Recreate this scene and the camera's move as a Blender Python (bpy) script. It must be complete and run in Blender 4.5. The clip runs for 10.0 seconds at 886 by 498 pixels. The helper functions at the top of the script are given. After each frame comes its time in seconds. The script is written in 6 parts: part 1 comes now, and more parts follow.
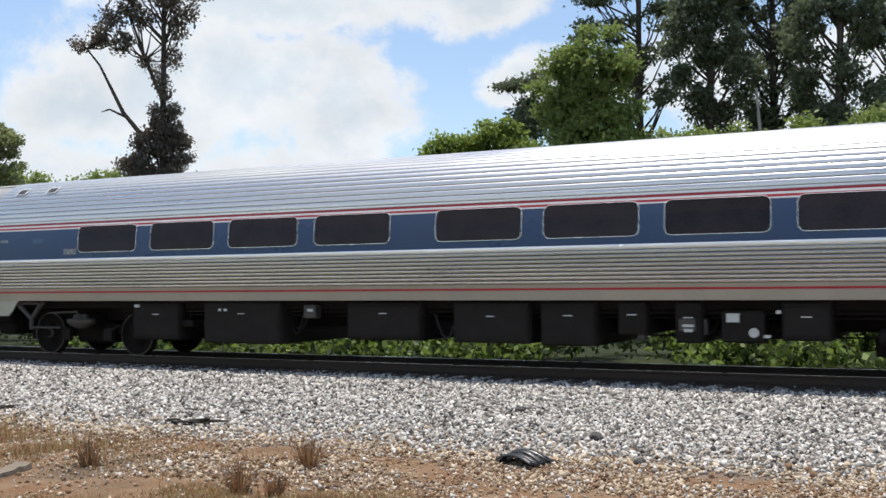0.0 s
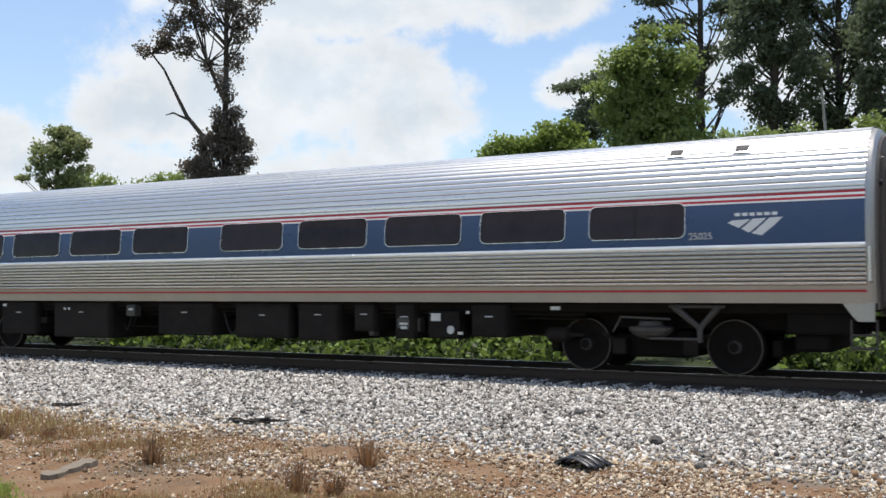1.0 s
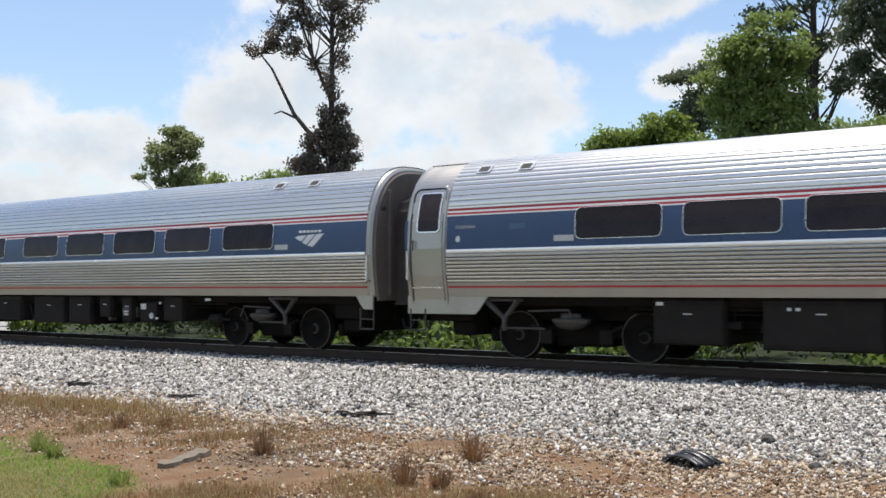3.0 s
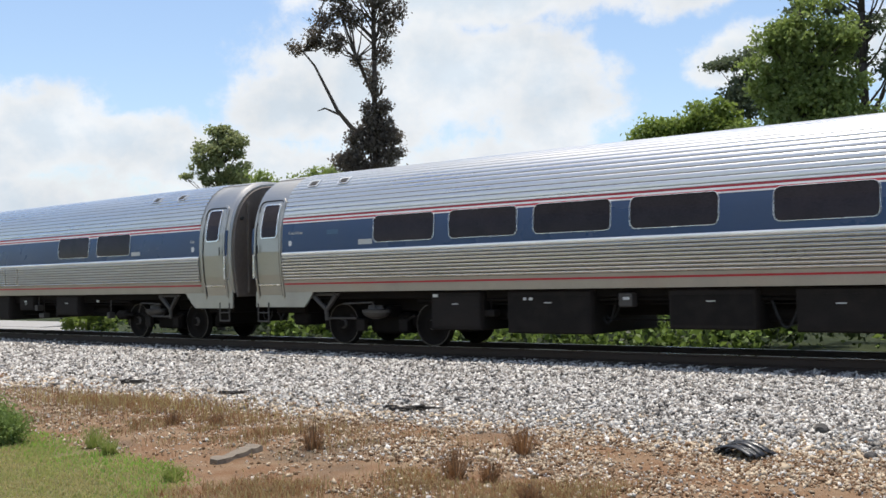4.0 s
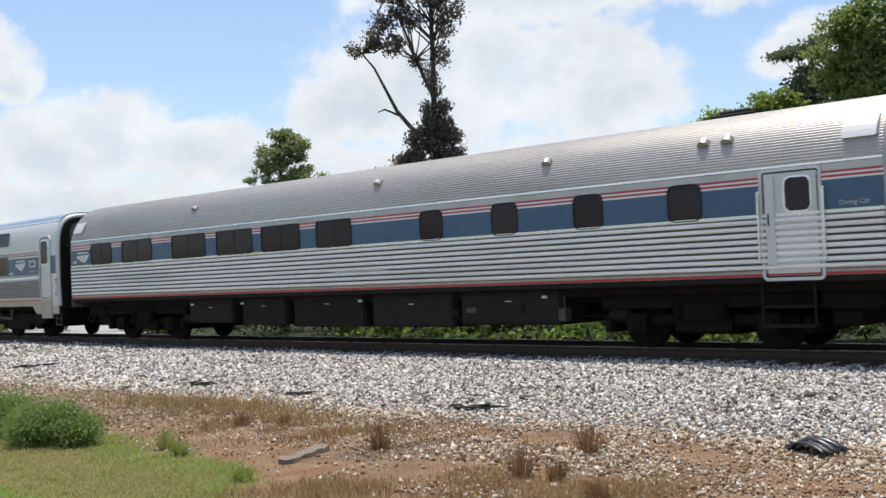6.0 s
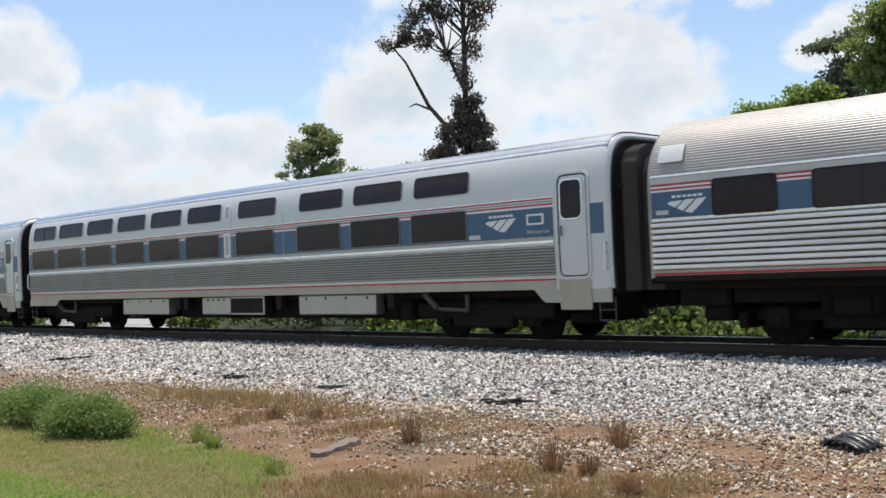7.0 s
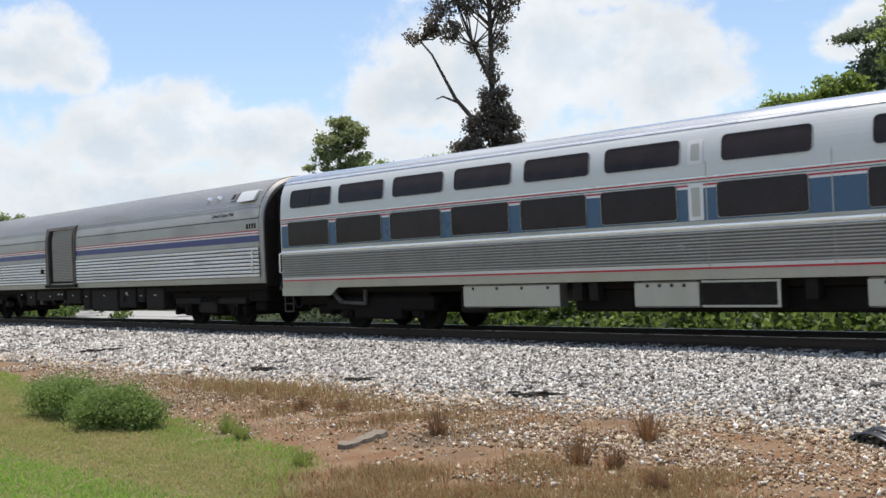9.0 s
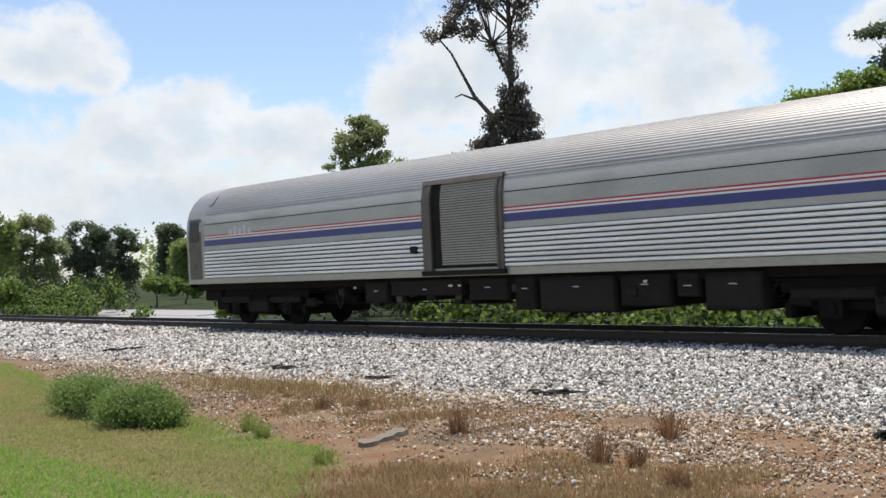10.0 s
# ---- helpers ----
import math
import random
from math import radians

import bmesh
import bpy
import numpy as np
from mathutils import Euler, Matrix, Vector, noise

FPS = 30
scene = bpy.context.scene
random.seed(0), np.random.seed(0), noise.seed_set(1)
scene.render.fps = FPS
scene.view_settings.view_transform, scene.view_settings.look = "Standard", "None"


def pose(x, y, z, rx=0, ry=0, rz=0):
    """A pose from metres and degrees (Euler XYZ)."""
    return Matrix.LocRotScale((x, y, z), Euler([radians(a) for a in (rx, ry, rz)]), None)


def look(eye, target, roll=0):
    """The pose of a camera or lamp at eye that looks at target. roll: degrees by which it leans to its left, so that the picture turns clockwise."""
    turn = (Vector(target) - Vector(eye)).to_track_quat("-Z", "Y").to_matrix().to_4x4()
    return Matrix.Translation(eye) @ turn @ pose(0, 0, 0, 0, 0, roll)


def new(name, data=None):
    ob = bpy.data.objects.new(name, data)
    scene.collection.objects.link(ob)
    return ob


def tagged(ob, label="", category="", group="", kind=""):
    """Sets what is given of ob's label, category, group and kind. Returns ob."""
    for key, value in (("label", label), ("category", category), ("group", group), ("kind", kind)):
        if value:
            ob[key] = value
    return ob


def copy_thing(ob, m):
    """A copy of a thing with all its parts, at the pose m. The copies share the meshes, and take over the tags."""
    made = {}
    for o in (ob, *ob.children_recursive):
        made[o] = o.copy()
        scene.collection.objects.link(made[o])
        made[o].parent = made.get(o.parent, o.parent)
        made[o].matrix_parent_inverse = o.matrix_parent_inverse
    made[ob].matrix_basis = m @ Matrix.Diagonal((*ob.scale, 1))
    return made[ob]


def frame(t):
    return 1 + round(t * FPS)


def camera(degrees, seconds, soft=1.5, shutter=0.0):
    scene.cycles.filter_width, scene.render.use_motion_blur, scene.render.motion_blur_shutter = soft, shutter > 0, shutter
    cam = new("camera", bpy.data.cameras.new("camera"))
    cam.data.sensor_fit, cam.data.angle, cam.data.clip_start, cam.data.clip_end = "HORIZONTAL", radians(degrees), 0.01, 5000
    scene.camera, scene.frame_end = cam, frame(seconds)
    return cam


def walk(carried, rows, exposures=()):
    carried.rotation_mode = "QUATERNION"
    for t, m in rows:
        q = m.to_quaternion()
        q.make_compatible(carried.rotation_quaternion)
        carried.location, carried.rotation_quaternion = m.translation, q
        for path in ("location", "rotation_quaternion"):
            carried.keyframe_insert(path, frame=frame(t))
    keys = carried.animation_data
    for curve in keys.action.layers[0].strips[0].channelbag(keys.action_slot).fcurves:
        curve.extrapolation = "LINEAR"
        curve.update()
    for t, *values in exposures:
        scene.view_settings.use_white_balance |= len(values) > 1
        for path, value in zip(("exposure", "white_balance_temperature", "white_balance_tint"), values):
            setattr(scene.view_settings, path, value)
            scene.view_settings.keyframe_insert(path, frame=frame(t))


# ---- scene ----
# World: x along the track to the train's front, y away from the camera, z = 0 at the top of the rails.
EYE = 1.458
cam = camera(46.18, 10.0, soft=1.55, shutter=0.05)
# seconds, turn to the left, tilt up, lean to the right (degrees)
AIM = [
    (0.0, 26.274, 2.001, 0.489),
    (0.5, 27.879, 2.128, 0.429),
    (1.0, 29.508, 2.116, 0.272),
    (1.5, 31.087, 2.133, 0.031),
    (2.0, 32.680, 2.014, 0.104),
    (2.5, 34.061, 1.992, 0.099),
    (4.0, 37.767, 1.545, 1.313),
    (4.5, 39.152, 1.555, 1.840),
    (5.0, 39.787, 1.542, 2.267),
    (5.5, 40.364, 1.628, 2.354),
    (7.0, 42.927, 1.351, 2.207),
    (7.5, 43.436, 1.303, 2.232),
    (8.0, 43.670, 1.199, 2.112),
    (8.5, 43.975, 1.170, 2.067),
    (9.0, 44.410, 1.002, 2.207),
    (9.5, 45.018, 0.924, 2.387),
    (10.0, 45.499, 0.942, 2.422),
]
walk(cam, [(t, pose(0, 0, EYE, 90 + tilt, 0, turn) @ pose(0, 0, 0, 0, 0, -lean)) for t, turn, tilt, lean in AIM])

# the train's place along the track: seconds, x of the coupling ahead of the first car
TRAIN = [
    (0.0, 4.836),
    (0.5, 15.018),
    (1.0, 24.426),
    (1.5, 34.627),
    (2.0, 44.696),
    (2.5, 54.856),
    (4.0, 85.134),
    (4.5, 95.126),
    (5.0, 105.075),
    (5.5, 115.114),
    (7.0, 145.488),
    (7.5, 155.449),
    (8.0, 165.388),
    (8.5, 175.417),
    (9.0, 185.335),
    (9.5, 195.204),
    (10.0, 205.288),
]
PITCH = 26.01          # from coupling to coupling
HALF = 1.55            # half a car's width
CENTRE, BEND = 16.407 + HALF, 0.000575


def track_y(x):
    """The track's middle line: a wide curve."""
    return CENTRE + BEND * x * x if x < 120 else CENTRE + BEND * (14400 + 240 * (x - 120))


# ---- sky, sun, exposure ----
SUN = Vector((-0.145, 0.09, 0.985)).normalized()
sun = new("sun", bpy.data.lights.new("sun", "SUN"))
sun.data.energy, sun.data.angle, sun.data.color = 4.9, radians(0.55), (1.0, 0.938, 0.86)
sun.matrix_world = look((0, 0, 60), Vector((0, 0, 60)) - SUN)
scene.view_settings.exposure = 0.0

world = bpy.data.worlds.new("sky")
scene.world = world
world.use_nodes = True
wn, wl = world.node_tree.nodes, world.node_tree.links
wn.clear()


def wmath(op, a, b=None, clamp=False):
    n = wn.new("ShaderNodeMath")
    n.operation, n.use_clamp = op, clamp
    for i, v in enumerate((a, b)):
        if v is None:
            continue
        if isinstance(v, (int, float)):
            n.inputs[i].default_value = v
        else:
            wl.new(v, n.inputs[i])
    return n.outputs[0]


sky = wn.new("ShaderNodeTexSky")
sky.sky_type, sky.sun_disc = "NISHITA", False
sky.sun_elevation, sky.sun_rotation = math.asin(SUN.z), math.atan2(SUN.x, SUN.y)
sky.air_density, sky.dust_density, sky.ozone_density = 1.0, 1.1, 1.8
coord = wn.new("ShaderNodeTexCoord").outputs["Generated"]


def wnoise(scale, detail, rough, stretch=(1, 1, 1)):
    m = wn.new("ShaderNodeMapping")
    m.inputs["Scale"].default_value = stretch
    wl.new(coord, m.inputs["Vector"])
    n = wn.new("ShaderNodeTexNoise")
    n.inputs["Scale"].default_value, n.inputs["Detail"].default_value, n.inputs["Roughness"].default_value = scale, detail, rough
    wl.new(m.outputs[0], n.inputs["Vector"])
    return n


billow = wnoise(11.0, 7, 0.55, (1, 1, 1.5))
fine = wnoise(26.0, 8, 0.62)
warp = wn.new("ShaderNodeVectorMath")
warp.operation = "SUBTRACT"
wl.new(billow.outputs["Color"], warp.inputs[0])
warp.inputs[1].default_value = (0.5, 0.5, 0.5)
warp2 = wn.new("ShaderNodeVectorMath")
warp2.operation = "MULTIPLY_ADD"
wl.new(warp.outputs[0], warp2.inputs[0])
warp2.inputs[1].default_value = (0.11, 0.11, 0.07)
wl.new(coord, warp2.inputs[2])
# cumulus heaps: turn to the left, height, half width, half height (degrees)
HEAPS = [
    (42.0, 10.6, 6.6, 3.6), (36.5, 11.2, 5.5, 3.4), (32.0, 9.2, 4.0, 3.6), (35.5, 15.4, 9.5, 2.2), (25.5, 15.6, 5.0, 1.9),
    (46.5, 9.4, 3.4, 2.6), (41.0, 5.0, 14.0, 2.6), (58.6, 8.0, 3.8, 2.6), (55.0, 7.3, 4.2, 1.9), (62.0, 7.0, 4.8, 2.4),
    (51.0, 6.4, 4.0, 1.8), (66.0, 12.0, 3.6, 2.2), (63.6, 10.9, 2.0, 1.4), (21.5, 11.2, 2.4, 1.8), (13.5, 11.5, 3.5, 2.5),
    (5.0, 9.0, 8.0, 4.0), (72.0, 5.0, 9.0, 3.0), (61.0, 3.4, 12.0, 2.6), (90.0, 12.0, 12.0, 5.0), (-25.0, 14.0, 16.0, 6.0), (150.0, 25.0, 30.0, 10.0),
    (-100.0, 30.0, 25.0, 9.0), (60.0, 42.0, 18.0, 7.0), (0.0, 40.0, 20.0, 8.0),
]
total = None
for turn, high, wide, tall in HEAPS:
    a, e = radians(turn), radians(high)
    d = (-math.sin(a) * math.cos(e), math.cos(a) * math.cos(e), math.sin(e))
    sub = wn.new("ShaderNodeVectorMath")
    sub.operation = "SUBTRACT"
    wl.new(warp2.outputs[0], sub.inputs[0])
    sub.inputs[1].default_value = d
    sx, sy, sz = 1 / radians(wide), 1 / radians(wide), 1 / radians(tall)
    mul = wn.new("ShaderNodeVectorMath")
    mul.operation = "MULTIPLY"
    wl.new(sub.outputs[0], mul.inputs[0])
    mul.inputs[1].default_value = (sx, sy, sz)
    leng = wn.new("ShaderNodeVectorMath")
    leng.operation = "LENGTH"
    wl.new(mul.outputs[0], leng.inputs[0])
    value = wmath("SUBTRACT", 1.25, leng.outputs["Value"])
    total = value if total is None else wmath("MAXIMUM", total, value)
edge = wmath("ADD", total, wmath("MULTIPLY", wmath("SUBTRACT", fine.outputs["Fac"], 0.5), 1.35))
cover = wn.new("ShaderNodeMapRange")
cover.interpolation_type = "SMOOTHSTEP"
cover.inputs["From Min"].default_value, cover.inputs["From Max"].default_value = 0.0, 0.62
wl.new(edge, cover.inputs["Value"])
# whiteness of the clouds, greyer in their thick middles
shade = wn.new("ShaderNodeMapRange")
shade.inputs["From Min"].default_value, shade.inputs["From Max"].default_value = 0.32, 0.72
shade.inputs["To Min"].default_value, shade.inputs["To Max"].default_value = 0.87, 1.02
wl.new(billow.outputs["Fac"], shade.inputs["Value"])
# thick middles turn a soft blue grey
deep = wn.new("ShaderNodeMapRange")
deep.inputs["From Min"].default_value, deep.inputs["From Max"].default_value = 0.35, 1.05
deep.inputs["To Min"].default_value, deep.inputs["To Max"].default_value = 0.0, 0.75
wl.new(edge, deep.inputs["Value"])
tone = wn.new("ShaderNodeMix")
tone.data_type = "RGBA"
tone.inputs["A"].default_value, tone.inputs["B"].default_value = (0.97, 0.98, 0.99, 1), (0.67, 0.785, 0.90, 1)
wl.new(deep.outputs[0], tone.inputs["Factor"])
white = wn.new("ShaderNodeVectorMath")
white.operation = "SCALE"
wl.new(tone.outputs["Result"], white.inputs[0])
wl.new(shade.outputs[0], white.inputs["Scale"])
clear = wn.new("ShaderNodeVectorMath")
clear.operation = "SCALE"
clear.inputs["Scale"].default_value = 0.175
wl.new(sky.outputs[0], clear.inputs[0])
mix = wn.new("ShaderNodeMix")
mix.data_type = "RGBA"
wl.new(cover.outputs[0], mix.inputs["Factor"])
wl.new(clear.outputs[0], mix.inputs["A"])
wl.new(white.outputs[0], mix.inputs["B"])
back = wn.new("ShaderNodeBackground")
back.inputs["Strength"].default_value = 1.0
wl.new(mix.outputs["Result"], back.inputs["Color"])
wl.new(back.outputs[0], wn.new("ShaderNodeOutputWorld").inputs[0])


# ---- materials ----
def material(name, colour, rough=0.5, metal=0.0, vary=0.15, scale=3.0, bump=0.0, bump_scale=40.0, stretch=(1, 1, 1), spec=0.5, dirt=None, dirt_amount=0.0, island=0.0, random_object=0.0):
    """A principled surface with stains at one scale and grain at another."""
    m = bpy.data.materials.new(name)
    m.use_nodes = True
    n, l = m.node_tree.nodes, m.node_tree.links
    p = n["Principled BSDF"]
    p.inputs["Metallic"].default_value = metal
    p.inputs["Specular IOR Level"].default_value = spec
    tc = n.new("ShaderNodeTexCoord")
    mp = n.new("ShaderNodeMapping")
    mp.inputs["Scale"].default_value = stretch
    l.new(tc.outputs["Object"], mp.inputs["Vector"])
    big = n.new("ShaderNodeTexNoise")
    big.inputs["Scale"].default_value, big.inputs["Detail"].default_value = scale, 5
    small = n.new("ShaderNodeTexNoise")
    small.inputs["Scale"].default_value, small.inputs["Detail"].default_value = bump_scale, 3
    for t in (big, small):
        l.new(mp.outputs[0], t.inputs["Vector"])
    value = n.new("ShaderNodeMath")
    value.operation = "ADD"
    l.new(big.outputs["Fac"], value.inputs[0])
    l.new(small.outputs["Fac"], value.inputs[1])
    last = value.outputs[0]
    for amount, node, socket in ((island, "ShaderNodeNewGeometry", "Random Per Island"), (random_object, "ShaderNodeObjectInfo", "Random")):
        if amount:
            r = n.new("ShaderNodeMath")
            r.operation = "MULTIPLY_ADD"
            l.new(n.new(node).outputs[socket], r.inputs[0])
            r.inputs[1].default_value = amount
            l.new(last, r.inputs[2])
            s = n.new("ShaderNodeMath")
            s.operation = "SUBTRACT"
            l.new(r.outputs[0], s.inputs[0])
            s.inputs[1].default_value = amount / 2
            last = s.outputs[0]
    rng = n.new("ShaderNodeMapRange")
    rng.inputs["From Min"].default_value, rng.inputs["From Max"].default_value = 0.6, 1.4
    rng.inputs["To Min"].default_value, rng.inputs["To Max"].default_value = 1 - vary, 1 + vary
    rng.clamp = False
    l.new(last, rng.inputs["Value"])
    tint = n.new("ShaderNodeVectorMath")
    tint.operation = "SCALE"
    tint.inputs[0].default_value = colour
    l.new(rng.outputs[0], tint.inputs["Scale"])
    out = tint.outputs[0]
    if dirt:
        mask = n.new("ShaderNodeMapRange")
        mask.inputs["From Min"].default_value, mask.inputs["From Max"].default_value = 0.48, 0.68
        mask.inputs["To Max"].default_value = dirt_amount
        l.new(big.outputs["Fac"], mask.inputs["Value"])
        mx = n.new("ShaderNodeMix")
        mx.data_type = "RGBA"
        l.new(mask.outputs[0], mx.inputs["Factor"])
        l.new(out, mx.inputs["A"])
        mx.inputs["B"].default_value = (*dirt, 1)
        out = mx.outputs["Result"]
    l.new(out, p.inputs["Base Color"])
    rr = n.new("ShaderNodeMapRange")
    rr.inputs["From Min"].default_value, rr.inputs["From Max"].default_value = 0.3, 0.7
    rr.inputs["To Min"].default_value, rr.inputs["To Max"].default_value = max(0.02, rough - 0.08), min(1, rough + 0.08)
    l.new(big.outputs["Fac"], rr.inputs["Value"])
    l.new(rr.outputs[0], p.inputs["Roughness"])
    if bump:
        b = n.new("ShaderNodeBump")
        b.inputs["Strength"].default_value, b.inputs["Distance"].default_value = bump, 0.02
        l.new(small.outputs["Fac"], b.inputs["Height"])
        l.new(b.outputs[0], p.inputs["Normal"])
    return m


def leaf_material(name, colour, vary=0.5, through_colour=None):
    m = material(name, colour, rough=0.55, vary=0.2, scale=0.6, bump_scale=5.0, spec=0.25, island=vary * 3)
    n, l = m.node_tree.nodes, m.node_tree.links
    p = n["Principled BSDF"]
    tr = n.new("ShaderNodeBsdfTranslucent")
    tr.inputs["Color"].default_value = (*(through_colour or tuple(min(1, c * 1.7) for c in colour)), 1)
    mx = n.new("ShaderNodeMixShader")
    mx.inputs[0].default_value = 0.4
    l.new(p.outputs[0], mx.inputs[1])
    l.new(tr.outputs[0], mx.inputs[2])
    l.new(mx.outputs[0], n["Material Output"].inputs["Surface"])
    return m


STEEL = material("stainless_steel", (0.68, 0.68, 0.665), 0.30, 0.95, 0.10, 0.7, 0.05, 30, (0.25, 1, 3), dirt=(0.42, 0.40, 0.36), dirt_amount=0.3)
STEEL_LOW = material("road_dusted_steel", (0.63, 0.612, 0.58), 0.2, 0.92, 0.12, 0.8, 0.05, 30, (0.25, 1, 3), dirt=(0.26, 0.24, 0.20), dirt_amount=0.35)
STEEL_PLAIN = material("brushed_steel_panel", (0.44, 0.428, 0.402), 0.42, 0.85, 0.10, 1.2, 0.04, 60, (1, 1, 0.3), dirt=(0.30, 0.28, 0.24), dirt_amount=0.4)
STEEL_BRIGHT = material("bright_steel_trim", (0.80, 0.80, 0.79), 0.25, 0.75, 0.06, 2)
STEEL_OLD = material("weathered_roof_steel", (0.41, 0.39, 0.36), 0.45, 0.72, 0.22, 0.5, 0.06, 25, (0.3, 1, 2), dirt=(0.22, 0.212, 0.195), dirt_amount=0.6)
STEEL_FLUTE = material("old_fluted_steel", (0.92, 0.90, 0.86), 0.34, 0.25, 0.12, 0.7, 0.04, 30, (0.25, 1, 3), dirt=(0.35, 0.34, 0.31), dirt_amount=0.4)
WHITE_ROOF = material("light_grey_upper_panel", (0.62, 0.63, 0.62), 0.42, 0.2, 0.06, 0.5, dirt=(0.54, 0.54, 0.52), dirt_amount=0.3)
BELT = material("polished_belt_steel", (0.92, 0.92, 0.91), 0.2, 0.6, 0.05, 2)
BLUE = material("dark_blue_band", (0.026, 0.062, 0.15), 0.3, 0.0, 0.14, 0.8, dirt=(0.05, 0.075, 0.13), dirt_amount=0.4)
TEAL = material("faded_blue_band", (0.045, 0.105, 0.19), 0.32, 0.0, 0.12, 0.8, dirt=(0.07, 0.12, 0.18), dirt_amount=0.4)
VIOLET = material("violet_blue_stripe", (0.045, 0.05, 0.19), 0.4, 0.0, 0.18, 1.2)
RED = material("red_stripe", (0.44, 0.025, 0.04), 0.4, 0.0, 0.12, 2)
WHITE = material("white_stripe", (0.74, 0.74, 0.73), 0.4, 0.0, 0.06, 2)
GLASS = material("dark_window_glass", (0.036, 0.029, 0.033), 0.08, 0.0, 0.3, 2.0, spec=0.14, random_object=0.6)
GREY_GLASS = material("curtained_window_glass", (0.10, 0.10, 0.105), 0.08, 0.0, 0.2, 2.0, spec=0.6)
GASKET = material("black_rubber", (0.015, 0.015, 0.015), 0.7, 0.0, 0.2, 5)
DIAPHRAGM = material("folded_diaphragm", (0.10, 0.085, 0.076), 0.8, 0.0, 0.3, 4, 0.2, 30)
UNDER = material("grimy_underframe", (0.013, 0.011, 0.010), 0.88, 0.0, 0.35, 2.5, 0.2, 40, spec=0.1, dirt=(0.018, 0.015, 0.013), dirt_amount=0.5)
UNDER_BOX = material("equipment_box_grime", (0.019, 0.016, 0.0145), 0.75, 0.0, 0.3, 3.0, 0.15, 40, spec=0.14, dirt=(0.03, 0.025, 0.021), dirt_amount=0.4, random_object=0.7)
# Grime of the grooves, darkened further for the shade between the ribs.
GROOVE = material("grime_and_shade_in_the_flutes", (0.16, 0.15, 0.137), 0.5, 0.6, 0.3, 1.5, 0.1, 40, (0.3, 1, 1))
GROOVE_OLD = material("black_grime_and_shade_in_the_flutes", (0.07, 0.062, 0.056), 0.75, 0.2, 0.3, 1.5, 0.1, 40, (0.3, 1, 1))
YOKE = material("dull_grey_casting", (0.07, 0.063, 0.057), 0.6, 0.2, 0.25, 4, 0.2, 40, dirt=(0.04, 0.035, 0.03), dirt_amount=0.6)
TAG = material("stencil_white", (0.55, 0.55, 0.52), 0.6)
TREAD = material("worn_wheel_steel", (0.085, 0.078, 0.072), 0.45, 0.8, 0.1)
# Dull steel of the end walls, with its shade put into the brown.
END_WALL = material("shaded_brown_end_wall", (0.17, 0.145, 0.125), 0.65, 0.2, 0.25, 1.6, 0.08, 30, (1, 1, 0.4), dirt=(0.08, 0.066, 0.056), dirt_amount=0.6)
ROLLER = material("roller_shutter", (0.36, 0.335, 0.295), 0.55, 0.3, 0.15, 2)
RAIL = material("rusty_rail", (0.045, 0.030, 0.022), 0.7, 0.2, 0.3, 4, 0.3, 60)
RAIL_TOP = material("polished_rail_head", (0.42, 0.41, 0.40), 0.3, 0.95, 0.1)
TIE = material("creosoted_wood", (0.05, 0.04, 0.032), 0.85, 0.0, 0.3, 3, 0.4, 30)
DOOR_FRAME = material("worn_brown_steel", (0.135, 0.112, 0.096), 0.6, 0.3, 0.25, 2.5, 0.1, 40, dirt=(0.05, 0.042, 0.036), dirt_amount=0.5)
PANEL_OLD = material("dull_grey_letterboard", (0.44, 0.425, 0.395), 0.5, 0.3, 0.18, 1.5, 0.03, 40, (0.4, 1, 1), dirt=(0.26, 0.25, 0.23), dirt_amount=0.5)
FAINT = material("faded_stencil", (0.20, 0.19, 0.175), 0.6, 0.3, 0.2, 6)


# ---- mesh helpers ----
def mesh_of(name, verts, faces, mat, smooth=False):
    me = bpy.data.meshes.new(name)
    me.from_pydata([tuple(v) for v in verts], [], faces)
    mats = mat if isinstance(mat, (list, tuple)) else [mat]
    for m in mats:
        me.materials.append(m)
    if smooth:
        me.polygons.foreach_set("use_smooth", [True] * len(me.polygons))
    me.update()
    return me


def piece(name, data, parent=None, label="", at=None, mat=None, smooth=False):
    """One mesh object under a thing; data is a mesh or a pair of verts and faces."""
    me = data if isinstance(data, bpy.types.Mesh) else mesh_of(name, data[0], data[1], mat, smooth)
    ob = new(name, me)
    if parent:
        ob.parent = parent
    if at is not None:
        ob.matrix_basis = at
    return tagged(ob, label=label)


def joined(*lots):
    verts, faces = [], []
    for v, f in lots:
        o = len(verts)
        verts += list(v)
        faces += [tuple(i + o for i in q) for q in f]
    return verts, faces


